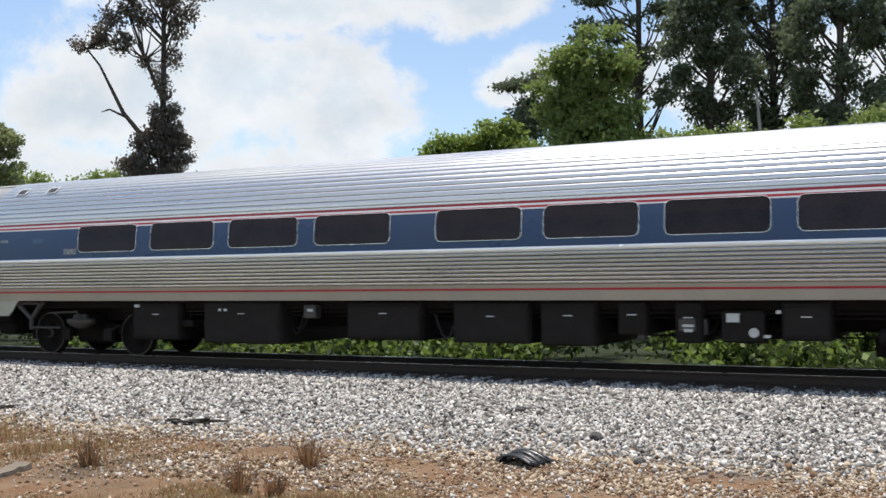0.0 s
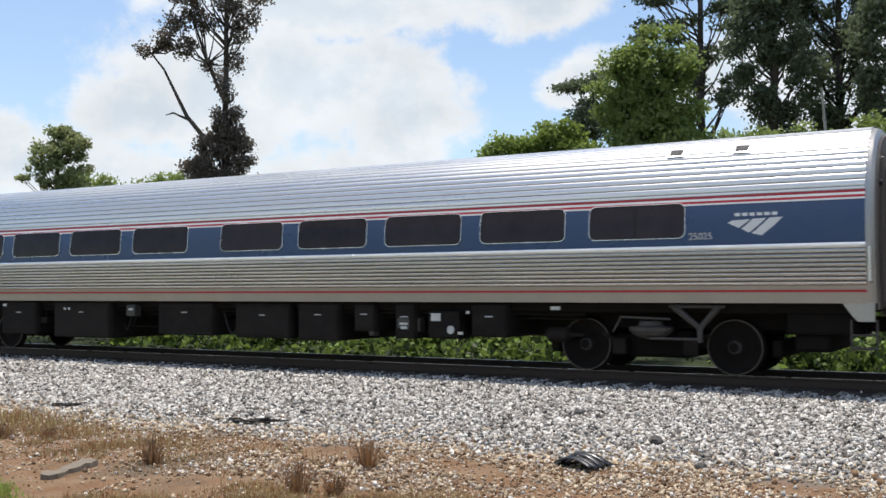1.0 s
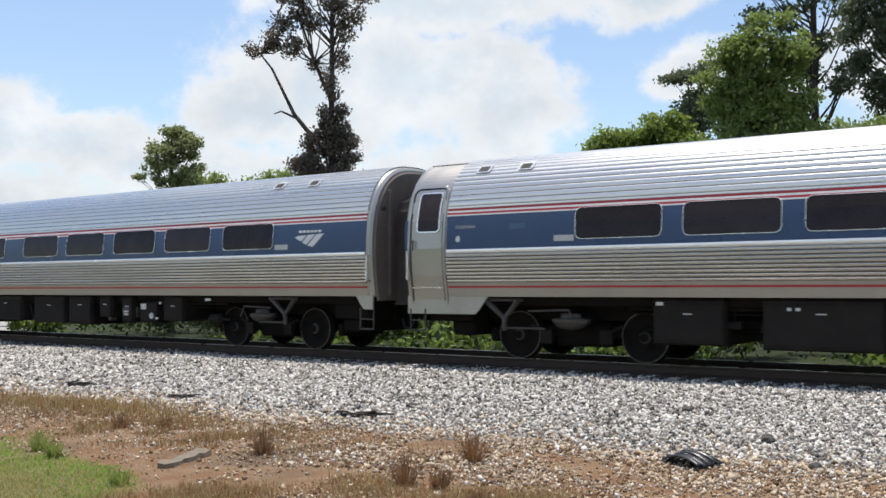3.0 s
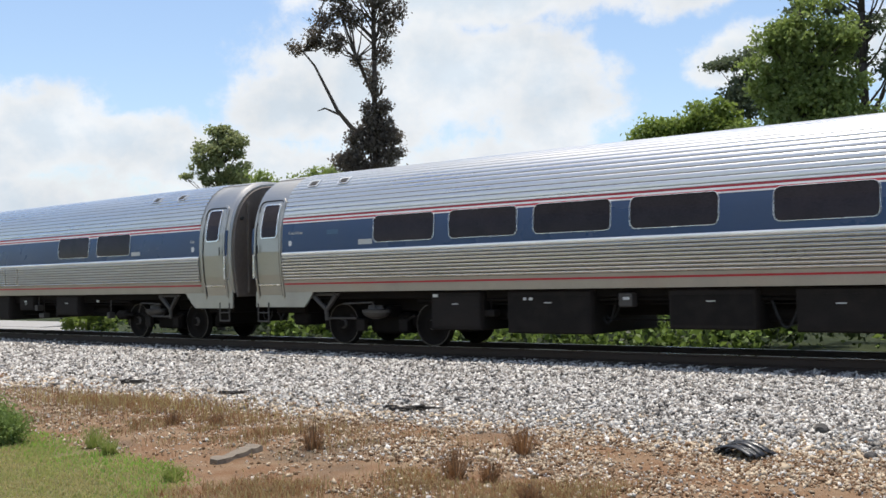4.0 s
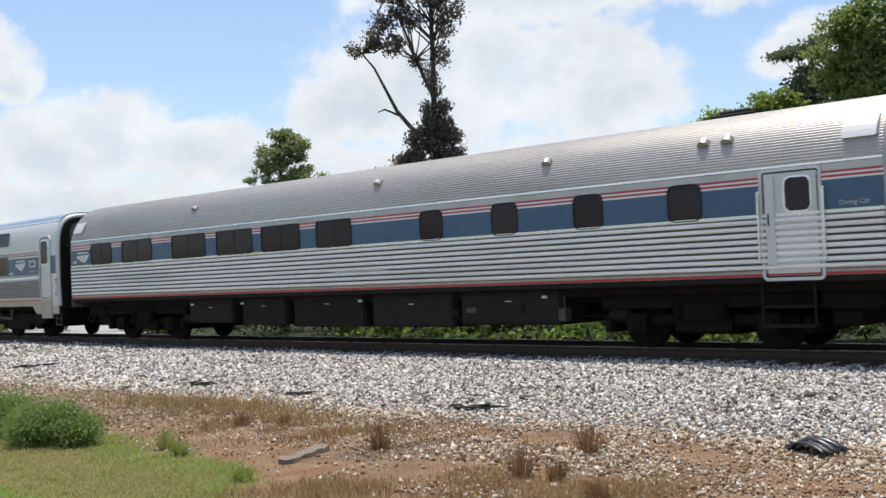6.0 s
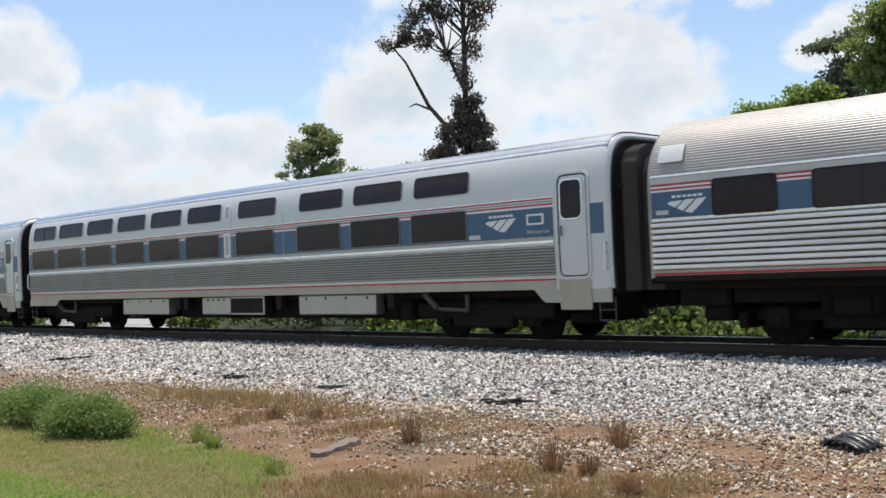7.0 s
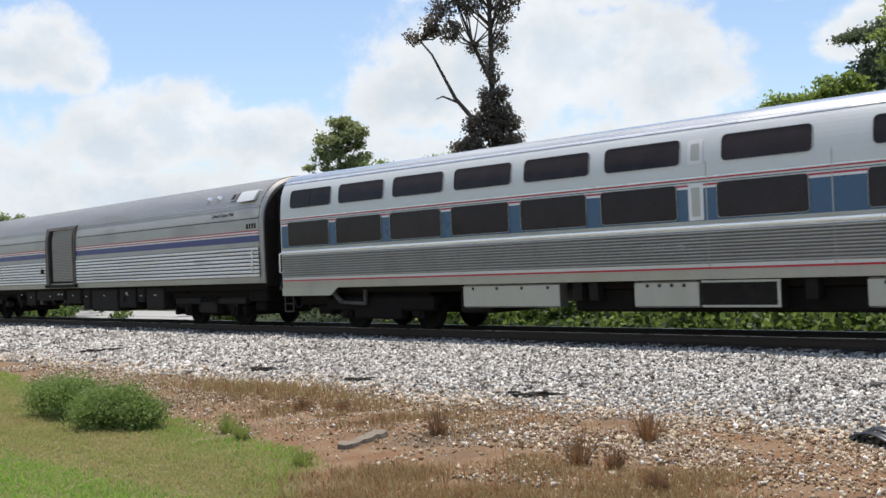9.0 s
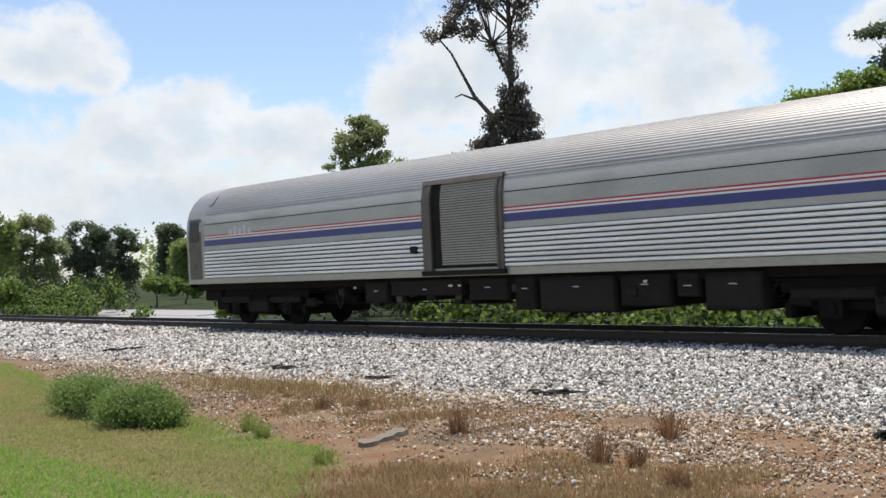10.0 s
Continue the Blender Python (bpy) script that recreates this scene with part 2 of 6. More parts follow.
def box(x0, x1, y0, y1, z0, z1, c=0.0):
    """A box with its long edges chamfered by c."""
    if not c:
        v = [(x, y, z) for x in (x0, x1) for y in (y0, y1) for z in (z0, z1)]
        return v, [(0, 1, 3, 2), (4, 6, 7, 5), (0, 4, 5, 1), (2, 3, 7, 6), (0, 2, 6, 4), (1, 5, 7, 3)]
    ring = [(y0 + c, z0), (y1 - c, z0), (y1, z0 + c), (y1, z1 - c), (y1 - c, z1), (y0 + c, z1), (y0, z1 - c), (y0, z0 + c)]
    mid = [((y0 + y1) / 2, (z0 + z1) / 2)] * 8
    k = 0.94

    def inset(x, f):
        return [(x, m[0] + (p[0] - m[0]) * f, m[1] + (p[1] - m[1]) * f) for p, m in zip(ring, mid)]
    layers = inset(x0, k) + inset(x0 + c, 1) + inset(x1 - c, 1) + inset(x1, k)
    faces = [tuple(range(7, -1, -1)), tuple(range(24, 32))]
    for a in range(3):
        for i in range(8):
            j = (i + 1) % 8
            faces.append((a * 8 + i, a * 8 + j, a * 8 + 8 + j, a * 8 + 8 + i))
    return layers, faces


def rod(a, b, r0, r1=None, n=8):
    """A tapered round bar from a to b."""
    a, b = Vector(a), Vector(b)
    r1 = r0 if r1 is None else r1
    q = (b - a).to_track_quat("Z", "Y")
    v, f = [], []
    for p, r in ((a, r0), (b, r1)):
        for i in range(n):
            t = 2 * math.pi * i / n
            v.append(p + q @ Vector((r * math.cos(t), r * math.sin(t), 0)))
    for i in range(n):
        j = (i + 1) % n
        f.append((i, j, n + j, n + i))
    f += [tuple(range(n - 1, -1, -1)), tuple(range(n, 2 * n))]
    return [tuple(p) for p in v], f


def turned(profile, n=24, axis="y"):
    """A solid of revolution about an axis: profile of (along, radius)."""
    v, f = [], []
    for along, r in profile:
        for i in range(n):
            t = 2 * math.pi * i / n
            c, s = r * math.cos(t), r * math.sin(t)
            v.append((c, along, s) if axis == "y" else (along, c, s))
    for a in range(len(profile) - 1):
        for i in range(n):
            j = (i + 1) % n
            f.append((a * n + i, a * n + j, a * n + n + j, a * n + n + i))
    f += [tuple(range(n - 1, -1, -1)), tuple(range((len(profile) - 1) * n, len(profile) * n))]
    return v, f


# ---- the cars' cross sections ----
class Section:
    """A car's outline: straight tumblehome below the waist, a superellipse above it."""

    def __init__(self, half, sill, waist, top, power, tuck):
        self.half, self.sill, self.waist, self.top, self.power, self.tuck = half, sill, waist, top, power, tuck

    def out(self, z):
        if z <= self.waist:
            return self.half - self.tuck * ((self.waist - z) / (self.waist - self.sill)) ** 1.6
        u = min(1.0, (z - self.waist) / (self.top - self.waist))
        return self.half * max(0.0, 1 - u ** self.power) ** (1 / self.power)

    def roof(self, z0, n=160):
        """Points from z0 on the near side over the top to z0 on the far side."""
        p = self.power
        tall = self.top - self.waist
        start = math.asin(((z0 - self.waist) / tall) ** (p / 2))
        pts = []
        for i in range(n + 1):
            t = start + (math.pi - 2 * start) * i / n
            c, s = math.cos(t), math.sin(t)
            pts.append((-math.copysign(abs(c) ** (2 / p), c) * self.half, self.waist + tall * abs(s) ** (2 / p)))
        return pts


ARC = [math.pi * i / 7 for i in range(8)]


def ribbed(pts, step, high, duty=0.55, lift=0.004):
    """Half-round ribs along an outline, proud by high."""
    length = [0.0]
    for a, b in zip(pts, pts[1:]):
        length.append(length[-1] + math.hypot(b[0] - a[0], b[1] - a[1]))
    count = max(1, round(length[-1] / step))
    out = []
    ys, zs = [p[0] for p in pts], [p[1] for p in pts]
    for i in range(count):
        for u, h in [(0.0, 0.0)] + [(0.5 - duty / 2 * math.cos(t), math.sin(t)) for t in ARC]:
            s = (i + u) / count * length[-1]
            y, z = np.interp(s, length, ys), np.interp(s, length, zs)
            y2, z2 = np.interp(s + 0.01, length, ys), np.interp(s + 0.01, length, zs)
            y1, z1 = np.interp(s - 0.01, length, ys), np.interp(s - 0.01, length, zs)
            ty, tz = y2 - y1, z2 - z1
            k = math.hypot(ty, tz) or 1
            o = lift + high * h
            out.append((float(y - tz / k * o), float(z + ty / k * o)))
    out.append((pts[-1][0] - 0.0, pts[-1][1]))
    return out


def extruded(pts, x0, x1, close=0.03):
    """A sheet along x over an outline, with edges folded inwards."""
    n = len(pts)
    mid = (0.0, 2.2)

    def inner(p):
        return (p[0] * (1 - close), mid[1] + (p[1] - mid[1]) * (1 - close))
    first, last = inner(pts[0]), inner(pts[-1])
    ring = [first] + list(pts) + [last]
    m = len(ring)
    v = [(x, y, z) for x in (x0, x1) for y, z in ring]
    f = [(i, m + i, m + i + 1, i + 1) for i in range(m - 1)]
    f += [(0, m - 1, 2 * m - 1, m), ]
    return v, f


def fluted(name, pts, x0, x1, parent, label, mat, groove):
    """Ribs along x, with grime and painted shade in the grooves between them."""
    v, f = extruded(pts, x0, x1)
    me = mesh_of(name, v, f, [mat, groove])
    n = len(pts) + 1
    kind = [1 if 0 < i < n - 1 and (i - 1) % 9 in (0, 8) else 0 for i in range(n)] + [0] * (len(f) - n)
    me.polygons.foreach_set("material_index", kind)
    return piece(name, me, parent, label)


def solid_body(sec, x0, x1):
    """The closed body: outline swept from end to end, with rounded end edges."""
    side = [sec.sill + (sec.waist - sec.sill) * i / 6 for i in range(6)]
    pts = [(-sec.out(z), z) for z in side] + sec.roof(sec.waist + 0.001, 48) + [(sec.out(z), z) for z in reversed(side)]
    n = len(pts)
    layers = [(x0, 0.955), (x0 + 0.05, 0.985), (x0 + 0.13, 0.997), (x0 + 0.2, 1), (x1 - 0.2, 1), (x1 - 0.13, 0.997), (x1 - 0.05, 0.985), (x1, 0.955)]
    v = []
    for x, k in layers:
        v += [(x, y * k, 2.3 + (z - 2.3) * k if z > 2.3 else z) for y, z in pts]
    f = []
    for a in range(len(layers) - 1):
        for i in range(n):
            j = (i + 1) % n
            f.append((a * n + i, a * n + n + i, a * n + n + j, a * n + j))
    f += [tuple(range(n)), tuple(range(len(layers) * n - 1, (len(layers) - 1) * n - 1, -1))]
    return v, f


def rounded_rows(x0, x1, z0, z1, r, mids=3):
    rows = []
    if r > 0:
        for i in range(5):
            t = math.pi / 2 * i / 4
            rows.append((z0 + r - r * math.cos(t), x0 + r - r * math.sin(t), x1 - r + r * math.sin(t)))
    else:
        rows.append((z0, x0, x1))
    for i in range(1, mids + 1):
        rows.append((z0 + r + (z1 - z0 - 2 * r) * i / (mids + 1), x0, x1))
    if r > 0:
        for i in range(4, -1, -1):
            t = math.pi / 2 * i / 4
            rows.append((z1 - r + r * math.cos(t), x0 + r - r * math.sin(t), x1 - r + r * math.sin(t)))
    else:
        rows.append((z1, x0, x1))
    return rows


def slab(sec, x0, x1, z0, z1, proud, r=0.0, side=-1, back=0.02, mids=3):
    """A rounded panel that follows the car's side, proud of it."""
    rows = rounded_rows(x0, x1, z0, z1, r, mids)
    v, f = [], []
    for z, a, b in rows:
        y = sec.out(z)
        v += [(a, side * (y - back), z), (a, side * (y + proud), z), (b, side * (y + proud), z), (b, side * (y - back), z)]
    for i in range(len(rows) - 1):
        for k in range(3):
            f.append((i * 4 + k, i * 4 + k + 1, i * 4 + k + 5, i * 4 + k + 4))
    m = (len(rows) - 1) * 4
    f += [(3, 2, 1, 0), (m, m + 1, m + 2, m + 3)]
    return v, f


def ring(sec, x0, x1, z0, z1, r, wide, proud, side=-1, back=0.02):
    """A rounded frame round an opening, that follows the car's side."""
    inner, outer = rounded_rows(x0, x1, z0, z1, r), rounded_rows(x0 - wide, x1 + wide, z0 - wide, z1 + wide, r + wide)

    def loop(rows):
        return [(a, z) for z, a, b in rows] + [(b, z) for z, a, b in reversed(rows)]
    li, lo = loop(inner), loop(outer)
    n = len(li)
    v = []
    for pts, extra in ((lo, -back), (lo, proud), (li, proud), (li, -back)):
        v += [(x, side * (sec.out(z) + extra), z) for x, z in pts]
    f = []
    for k in range(3):
        for i in range(n):
            j = (i + 1) % n
            f.append((k * n + i, k * n + j, k * n + n + j, k * n + n + i))
    return v, f


def lettering(words, x, z, size, sec, mat, parent, name="lettering", label="", side=-1, proud=0.012):
    """Words on a car's side, x and z of their lower left corner."""
    cu = bpy.data.curves.new(name, "FONT")
    cu.body, cu.size, cu.extrude = words, size, 0.002
    ob = new("letters_source", cu)
    bpy.context.view_layer.update()
    me = bpy.data.meshes.new_from_object(ob.evaluated_get(bpy.context.evaluated_depsgraph_get()))
    bpy.data.objects.remove(ob)
    me.materials.clear()
    me.materials.append(mat)
    lean = math.degrees(math.atan2(sec.out(z) - sec.out(z + 0.2), 0.2))
    return piece(name, me, parent, label, pose(x, side * (sec.out(z) + proud), z, 90 - lean, 0, 0))


def emblem(sec, x, z, wide, parent, proud=0.012):
    """Three white swept strips with a row of short bars above."""
    high = wide * 0.33
    strips = (((0.07, 0.88), (0.40, 0.93), (0.0, 0.75), (0.20, 0.45)), ((0.46, 0.95), (0.70, 0.97), (0.25, 0.40), (0.39, 0.17)), ((0.76, 0.98), (1.0, 1.0), (0.44, 0.13), (0.62, 0.0)))
    for k, (tl, tr, bl, br) in enumerate(strips):
        v, f = [], []
        n = 8
        for i in range(n + 1):
            t = i / n
            for p, q, sag in ((tl, bl, 0.05), (tr, br, 0.09)):
                bow = sag * math.sin(math.pi * t)
                px, pz = x + wide * (p[0] + (q[0] - p[0]) * t + bow * 0.6), z + high * (p[1] + (q[1] - p[1]) * t + bow)
                y = -(sec.out(pz) + proud)
                v += [(px, y, pz), (px, y + 0.02, pz)]
        for i in range(n):
            o = i * 4
            f += [(o, o + 4, o + 6, o + 2), (o, o + 1, o + 5, o + 4), (o + 2, o + 6, o + 7, o + 3)]
        f += [(0, 2, 3, 1), (n * 4, n * 4 + 1, n * 4 + 3, n * 4 + 2)]
        piece("emblem_strip", (v, f), parent, "white swept emblem strip" if k == 0 else "", mat=WHITE)
    for i in range(6):
        a = x + wide * (0.13 + 0.135 * i)
        piece("emblem_bar", slab(sec, a, a + wide * 0.095, z + high * 1.12, z + high * 1.3, proud, mids=0), parent, mat=WHITE)


def window(sec, x0, x1, z0, z1, parent, r=0.11, side=-1, glass=None, frame=STEEL_BRIGHT, wide=0.009, mullion=None):
    w = piece("window", slab(sec, x0, x1, z0, z1, 0.007, r, side), parent, mat=glass or GLASS)
    piece("window_frame", ring(sec, x0, x1, z0, z1, r, wide, 0.022, side), w, mat=frame)
    if mullion:
        piece("mullion", slab(sec, mullion - 0.02, mullion + 0.02, z0 + 0.02, z1 - 0.02, 0.014, 0, side), w, mat=GASKET)
    return w


# ---- running gear ----
def wheel_mesh():
    prof = [(-0.07, 0.08), (-0.07, 0.2), (-0.03, 0.22), (-0.02, 0.36), (-0.065, 0.39), (-0.065, 0.455), (0.05, 0.462), (0.06, 0.485), (0.075, 0.485), (0.075, 0.38), (0.02, 0.36), (0.02, 0.2), (0.07, 0.2), (0.07, 0.08)]
    return mesh_of("wheel", *turned(prof, 28), UNDER, True)


WHEEL = wheel_mesh()


def hoop(r0, r1, y0, y1, n=28):
    """A flat ring about the y axis."""
    v = [(r * math.cos(2 * math.pi * i / n), y, r * math.sin(2 * math.pi * i / n)) for r, y in ((r0, y0), (r0, y1), (r1, y1), (r1, y0)) for i in range(n)]
    return v, [(a * n + i, a * n + (i + 1) % n, (a + 1) % 4 * n + (i + 1) % n, (a + 1) % 4 * n + i) for a in range(4) for i in range(n)]


RIM = mesh_of("rim", *hoop(0.435, 0.456, -0.068, -0.06), TREAD)
HUB = mesh_of("hub", *turned([(-0.12, 0.05), (-0.12, 0.09), (-0.06, 0.12), (-0.05, 0.12)], 14), YOKE, True)


def wheelset(car, x, rims=False):
    ws = piece("wheelset", joined(rod((0, -0.9, 0), (0, 0.9, 0), 0.08)), car, at=pose(x, 0, 0.457), mat=UNDER)
    for sy in (-1, 1):
        w = piece("wheel", WHEEL, ws, at=pose(0, sy * 0.755, 0, 0, 0, 0 if sy < 0 else 180))
        if rims:
            piece("rim", RIM, w, "worn bright wheel rim")
            piece("hub", HUB, w)


def bogie(car, x):
    """A four-wheeled bogie with outside axle boxes, springs and wheelsets."""
    b = piece("bogie", joined(
        box(x - 1.75, x + 1.75, -0.98, -0.78, 0.42, 0.62, 0.04), box(x - 1.75, x + 1.75, 0.78, 0.98, 0.42, 0.62, 0.04),
        box(x - 0.35, x + 0.35, -1.2, 1.2, 0.5, 0.85, 0.05), box(x - 0.55, x + 0.55, -1.08, -0.98, 0.3, 0.62, 0.03), box(x - 0.55, x + 0.55, 0.98, 1.08, 0.3, 0.62, 0.03)),
        car, mat=UNDER)
    for dx in (-1.3, 1.3):
        for sy in (-1, 1):
            piece("axle_box", joined(box(x + dx - 0.2, x + dx + 0.2, sy * 1.06 - 0.12, sy * 1.06 + 0.12, 0.28, 0.66, 0.04), rod((x + dx, sy * 1.16, 0.46), (x + dx, sy * 1.22, 0.46), 0.13, 0.11, 12)), b, mat=UNDER)
    for dx in (-0.42, 0.42):
        for sy in (-1, 1):
            coil = turned([(k * 0.0275, 0.12 if k % 2 else 0.095) for k in range(12)], 10, "x")
            v = [(x + dx + p[1], sy * 1.15 + p[2], 0.55 + p[0]) for p in coil[0]]
            piece("spring", (v, coil[1]), b, mat=UNDER)
    for dx in (-1.3, 1.3):
        wheelset(car, x + dx)


def inboard_bogie(car, x):
    """A bogie whose frame runs between the wheels, so that the wheel discs face outwards."""
    b = piece("bogie", joined(
        box(x - 1.7, x + 1.7, -0.62, -0.44, 0.40, 0.64, 0.04), box(x - 1.7, x + 1.7, 0.44, 0.62, 0.40, 0.64, 0.04),
        box(x - 0.3, x + 0.3, -1.1, 1.1, 0.62, 0.86, 0.05), box(x - 0.5, x + 0.5, -0.62, 0.62, 0.34, 0.6, 0.04)), car, mat=UNDER)
    for sy in (-1, 1):
        bowl = turned([(0.0, 0.05), (0.02, 0.16), (0.07, 0.27), (0.14, 0.34), (0.2, 0.35), (0.22, 0.2), (0.3, 0.18)], 18, "x")
        v = [(x + p[1] * 1.1, sy * 1.16 + p[2] * 0.6, 0.58 + p[0]) for p in bowl[0]]
        piece("air_spring", (v, bowl[1]), b, "rounded grey air spring bowl", mat=YOKE)
        for dx in (-0.62, 0.62):
            piece("brake_caliper", joined(box(x + dx - 0.12, x + dx + 0.12, sy * 0.95 - 0.06, sy * 0.95 + 0.06, 0.3, 0.58, 0.03), rod((x + dx, sy * 0.95, 0.5), (x + dx * 1.5, sy * 0.97, 0.66), 0.03)), b, mat=UNDER_BOX)
    for dx in (-1.3, 1.3):
        wheelset(car, x + dx, True)


def brace(car, x, s):
    """The forked yoke that drops from the sill to a bogie; s is the end of the car."""
    piece("yoke", joined(rod((x - 0.42, -1.33, 1.12), (x, -1.33, 0.78), 0.06, 0.045), rod((x + 0.3, -1.33, 1.12), (x, -1.33, 0.78), 0.06, 0.045), rod((x, -1.33, 0.82), (x, -1.33, 0.55), 0.055, 0.04), rod((x, -1.33, 0.60), (x - s * 0.85, -1.3, 0.60), 0.022), rod((x - 0.5, -1.33, 1.13), (x + 0.4, -1.33, 1.13), 0.03)), car, "grey forked steel yoke", mat=YOKE)
    piece("lever", joined(rod((x - s * 0.5, -1.3, 0.92), (x - s * 1.35, -1.3, 0.95), 0.02), rod((x - s * 1.35, -1.3, 0.95), (x - s * 1.5, -1.28, 0.7), 0.018)), car, mat=YOKE)


def equipment(car, boxes, mat=UNDER_BOX):
    for i, (a, b, lo) in enumerate(boxes):
        e = piece("equipment_box", box(a, b, -1.36, 1.3, lo, 1.16, 0.03), car, mat=mat)
        cx = (a + b) / 2
        piece("box_lid", box(a + 0.06, b - 0.06, -1.372, -1.355, lo + 0.08, 1.06), e, mat=mat)
        if mat is UNDER_BOX:
            piece("stencil", box(cx - 0.08, cx + 0.08, -1.377, -1.370, 0.90 + 0.02 * (i % 3), 0.918 + 0.02 * (i % 3)), e, mat=TAG)


def grab_rail(car, x, z0, z1, y=-1.60):
    piece("grab_rail", joined(rod((x, y, z0 + 0.04), (x, y, z1 - 0.04), 0.022), rod((x, y, z0 + 0.04), (x, y + 0.14, z0), 0.022), rod((x, y, z1 - 0.04), (x, y + 0.14, z1), 0.022)), car, mat=STEEL_BRIGHT)


def step_loop(car, x, z0=0.52, z1=0.95, y=-1.45, wide=0.36):
    piece("step", joined(rod((x - wide / 2, y, z1), (x - wide / 2, y, z0), 0.016), rod((x + wide / 2, y, z1), (x + wide / 2, y, z0), 0.016), rod((x - wide / 2, y, z0), (x + wide / 2, y, z0), 0.02), rod((x - wide / 2, y, z0 + 0.2), (x + wide / 2, y, z0 + 0.2), 0.014)), car, mat=YOKE)


def coupling(car, x, sec, top=3.7, wide=1.25):
    """The folded diaphragm and the coupler at a car's end; x is signed."""
    s = 1 if x > 0 else -1
    v, f = [], []
    for i in range(15):
        k, xx = 0.05 * (i % 2), x - s * 0.02 + s * 0.40 * i / 14
        w = wide - k
        v += [(xx, -w, 1.0), (xx, -w, top - 0.35), (xx, -w + 0.12, top - 0.12 - k), (xx, -w + 0.4, top - k), (xx, w - 0.4, top - k), (xx, w - 0.12, top - 0.12 - k), (xx, w, top - 0.35), (xx, w, 1.0)]
    for i in range(14):
        f += [(i * 8 + j, i * 8 + (j + 1) % 8, i * 8 + 8 + (j + 1) % 8, i * 8 + 8 + j) for j in range(8)]
    f += [tuple(range(8)), tuple(range(14 * 8 + 7, 14 * 8 - 1, -1))]
    piece("diaphragm", (v, f), car, "dark folded gangway diaphragm", mat=DIAPHRAGM)
    piece("coupler", joined(box(min(x - s * 0.6, x + s * 0.42), max(x - s * 0.6, x + s * 0.42), -0.12, 0.12, 0.72, 0.96, 0.03), box(min(x + s * 0.2, x + s * 0.42), max(x + s * 0.2, x + s * 0.42), -0.2, 0.2, 0.66, 1.0, 0.04)), car, mat=UNDER)
    piece("hose", joined(*[rod((x + s * 0.05 * i, -0.5 - 0.05 * math.sin(i), 0.72 - 0.22 * math.sin(math.pi * i / 6)), (x + s * 0.05 * (i + 1), -0.5 - 0.05 * math.sin(i + 1), 0.72 - 0.22 * math.sin(math.pi * (i + 1) / 6)), 0.022) for i in range(6)]), car, mat=GASKET)


def end_wall(car, sec, x, mat=None):
    """The dull plate that closes a car's end, with two posts beside the gangway."""
    s = 1 if x > 0 else -1
    pts = [(-sec.out(z) * 0.93, z) for z in np.linspace(sec.sill - 0.1, sec.waist, 5)[:-1]] + [(y * 0.93, 2.3 + (z - 2.3) * 0.93) for y, z in sec.roof(sec.waist + 0.001, 32)] + [(sec.out(z) * 0.93, z) for z in np.linspace(sec.waist, sec.sill - 0.1, 5)[1:]]
    n = len(pts)
    v = [(x, y, z) for y, z in pts] + [(x + s * 0.035, y * 0.98, 2.3 + (z - 2.3) * 0.98) for y, z in pts]
    f = [tuple(range(n)), tuple(range(2 * n - 1, n - 1, -1))] + [(i, n + i, n + (i + 1) % n, (i + 1) % n) for i in range(n)]
    w = piece("end_wall", (v, f), car, "dull steel end wall toned for shade", mat=mat or END_WALL)
    for sy in (-1, 1):
        piece("end_post", box(min(x + s * 0.03, x + s * 0.1), max(x + s * 0.03, x + s * 0.1), sy * 0.98 - 0.04, sy * 0.98 + 0.04, sec.sill, sec.top - 0.55, 0.015), w, mat=mat or END_WALL)
        piece("end_light", turned([(0.0, 0.05), (s * 0.05, 0.045)], 12, "x"), w, at=pose(x + s * 0.034, sy * 1.18, 3.0), mat=GASKET)


def skirt(car, sec, x0, x1, x2, low, mat=STEEL_PLAIN):
    """The apron at a car's end: it drops from the sill at x0 to low at x1 and runs on to x2."""
    for sy in (-1, 1):
        y = sy * (sec.out(sec.sill) - 0.004)
        pts = [(x0, sec.sill), ((x0 * 0.35 + x1 * 0.65), sec.sill - (sec.sill - low) * 0.72), (x1, low), (x2, low), (x2, sec.sill + 0.02), (x0, sec.sill + 0.02)]
        v = [(x, y, z) for x, z in pts] + [(x, y - sy * 0.04, z) for x, z in pts]
        n = len(pts)
        f = [tuple(range(n)), tuple(range(2 * n - 1, n - 1, -1))] + [(i, n + i, n + (i + 1) % n, (i + 1) % n) for i in range(n)]
        piece("apron", (v, f), car, mat=mat)


def smudged_number(car, sec, x, z, count=6, mat=FAINT):
    """A dark stencilled row that cannot be read."""
    for i in range(count):
        piece("stencil_bar", slab(sec, x + 0.15 * i, x + 0.15 * i + 0.05 + 0.04 * (i % 3), z, z + 0.13 - 0.02 * (i % 2), 0.026, mids=0), car, mat=mat)


def hatch(car, sec, x, z0, z1, wide=0.32):
    """A small raised vent on the roof's shoulder."""
    h = piece("roof_vent", slab(sec, x, x + wide, z0, z1, 0.05, 0.03, mids=1), car, "raised steel roof vent", mat=STEEL_BRIGHT)
    piece("vent_opening", slab(sec, x + 0.05, x + wide - 0.05, z0 + 0.025, z1 - 0.03, 0.056, 0.0, mids=1), h, mat=GASKET)


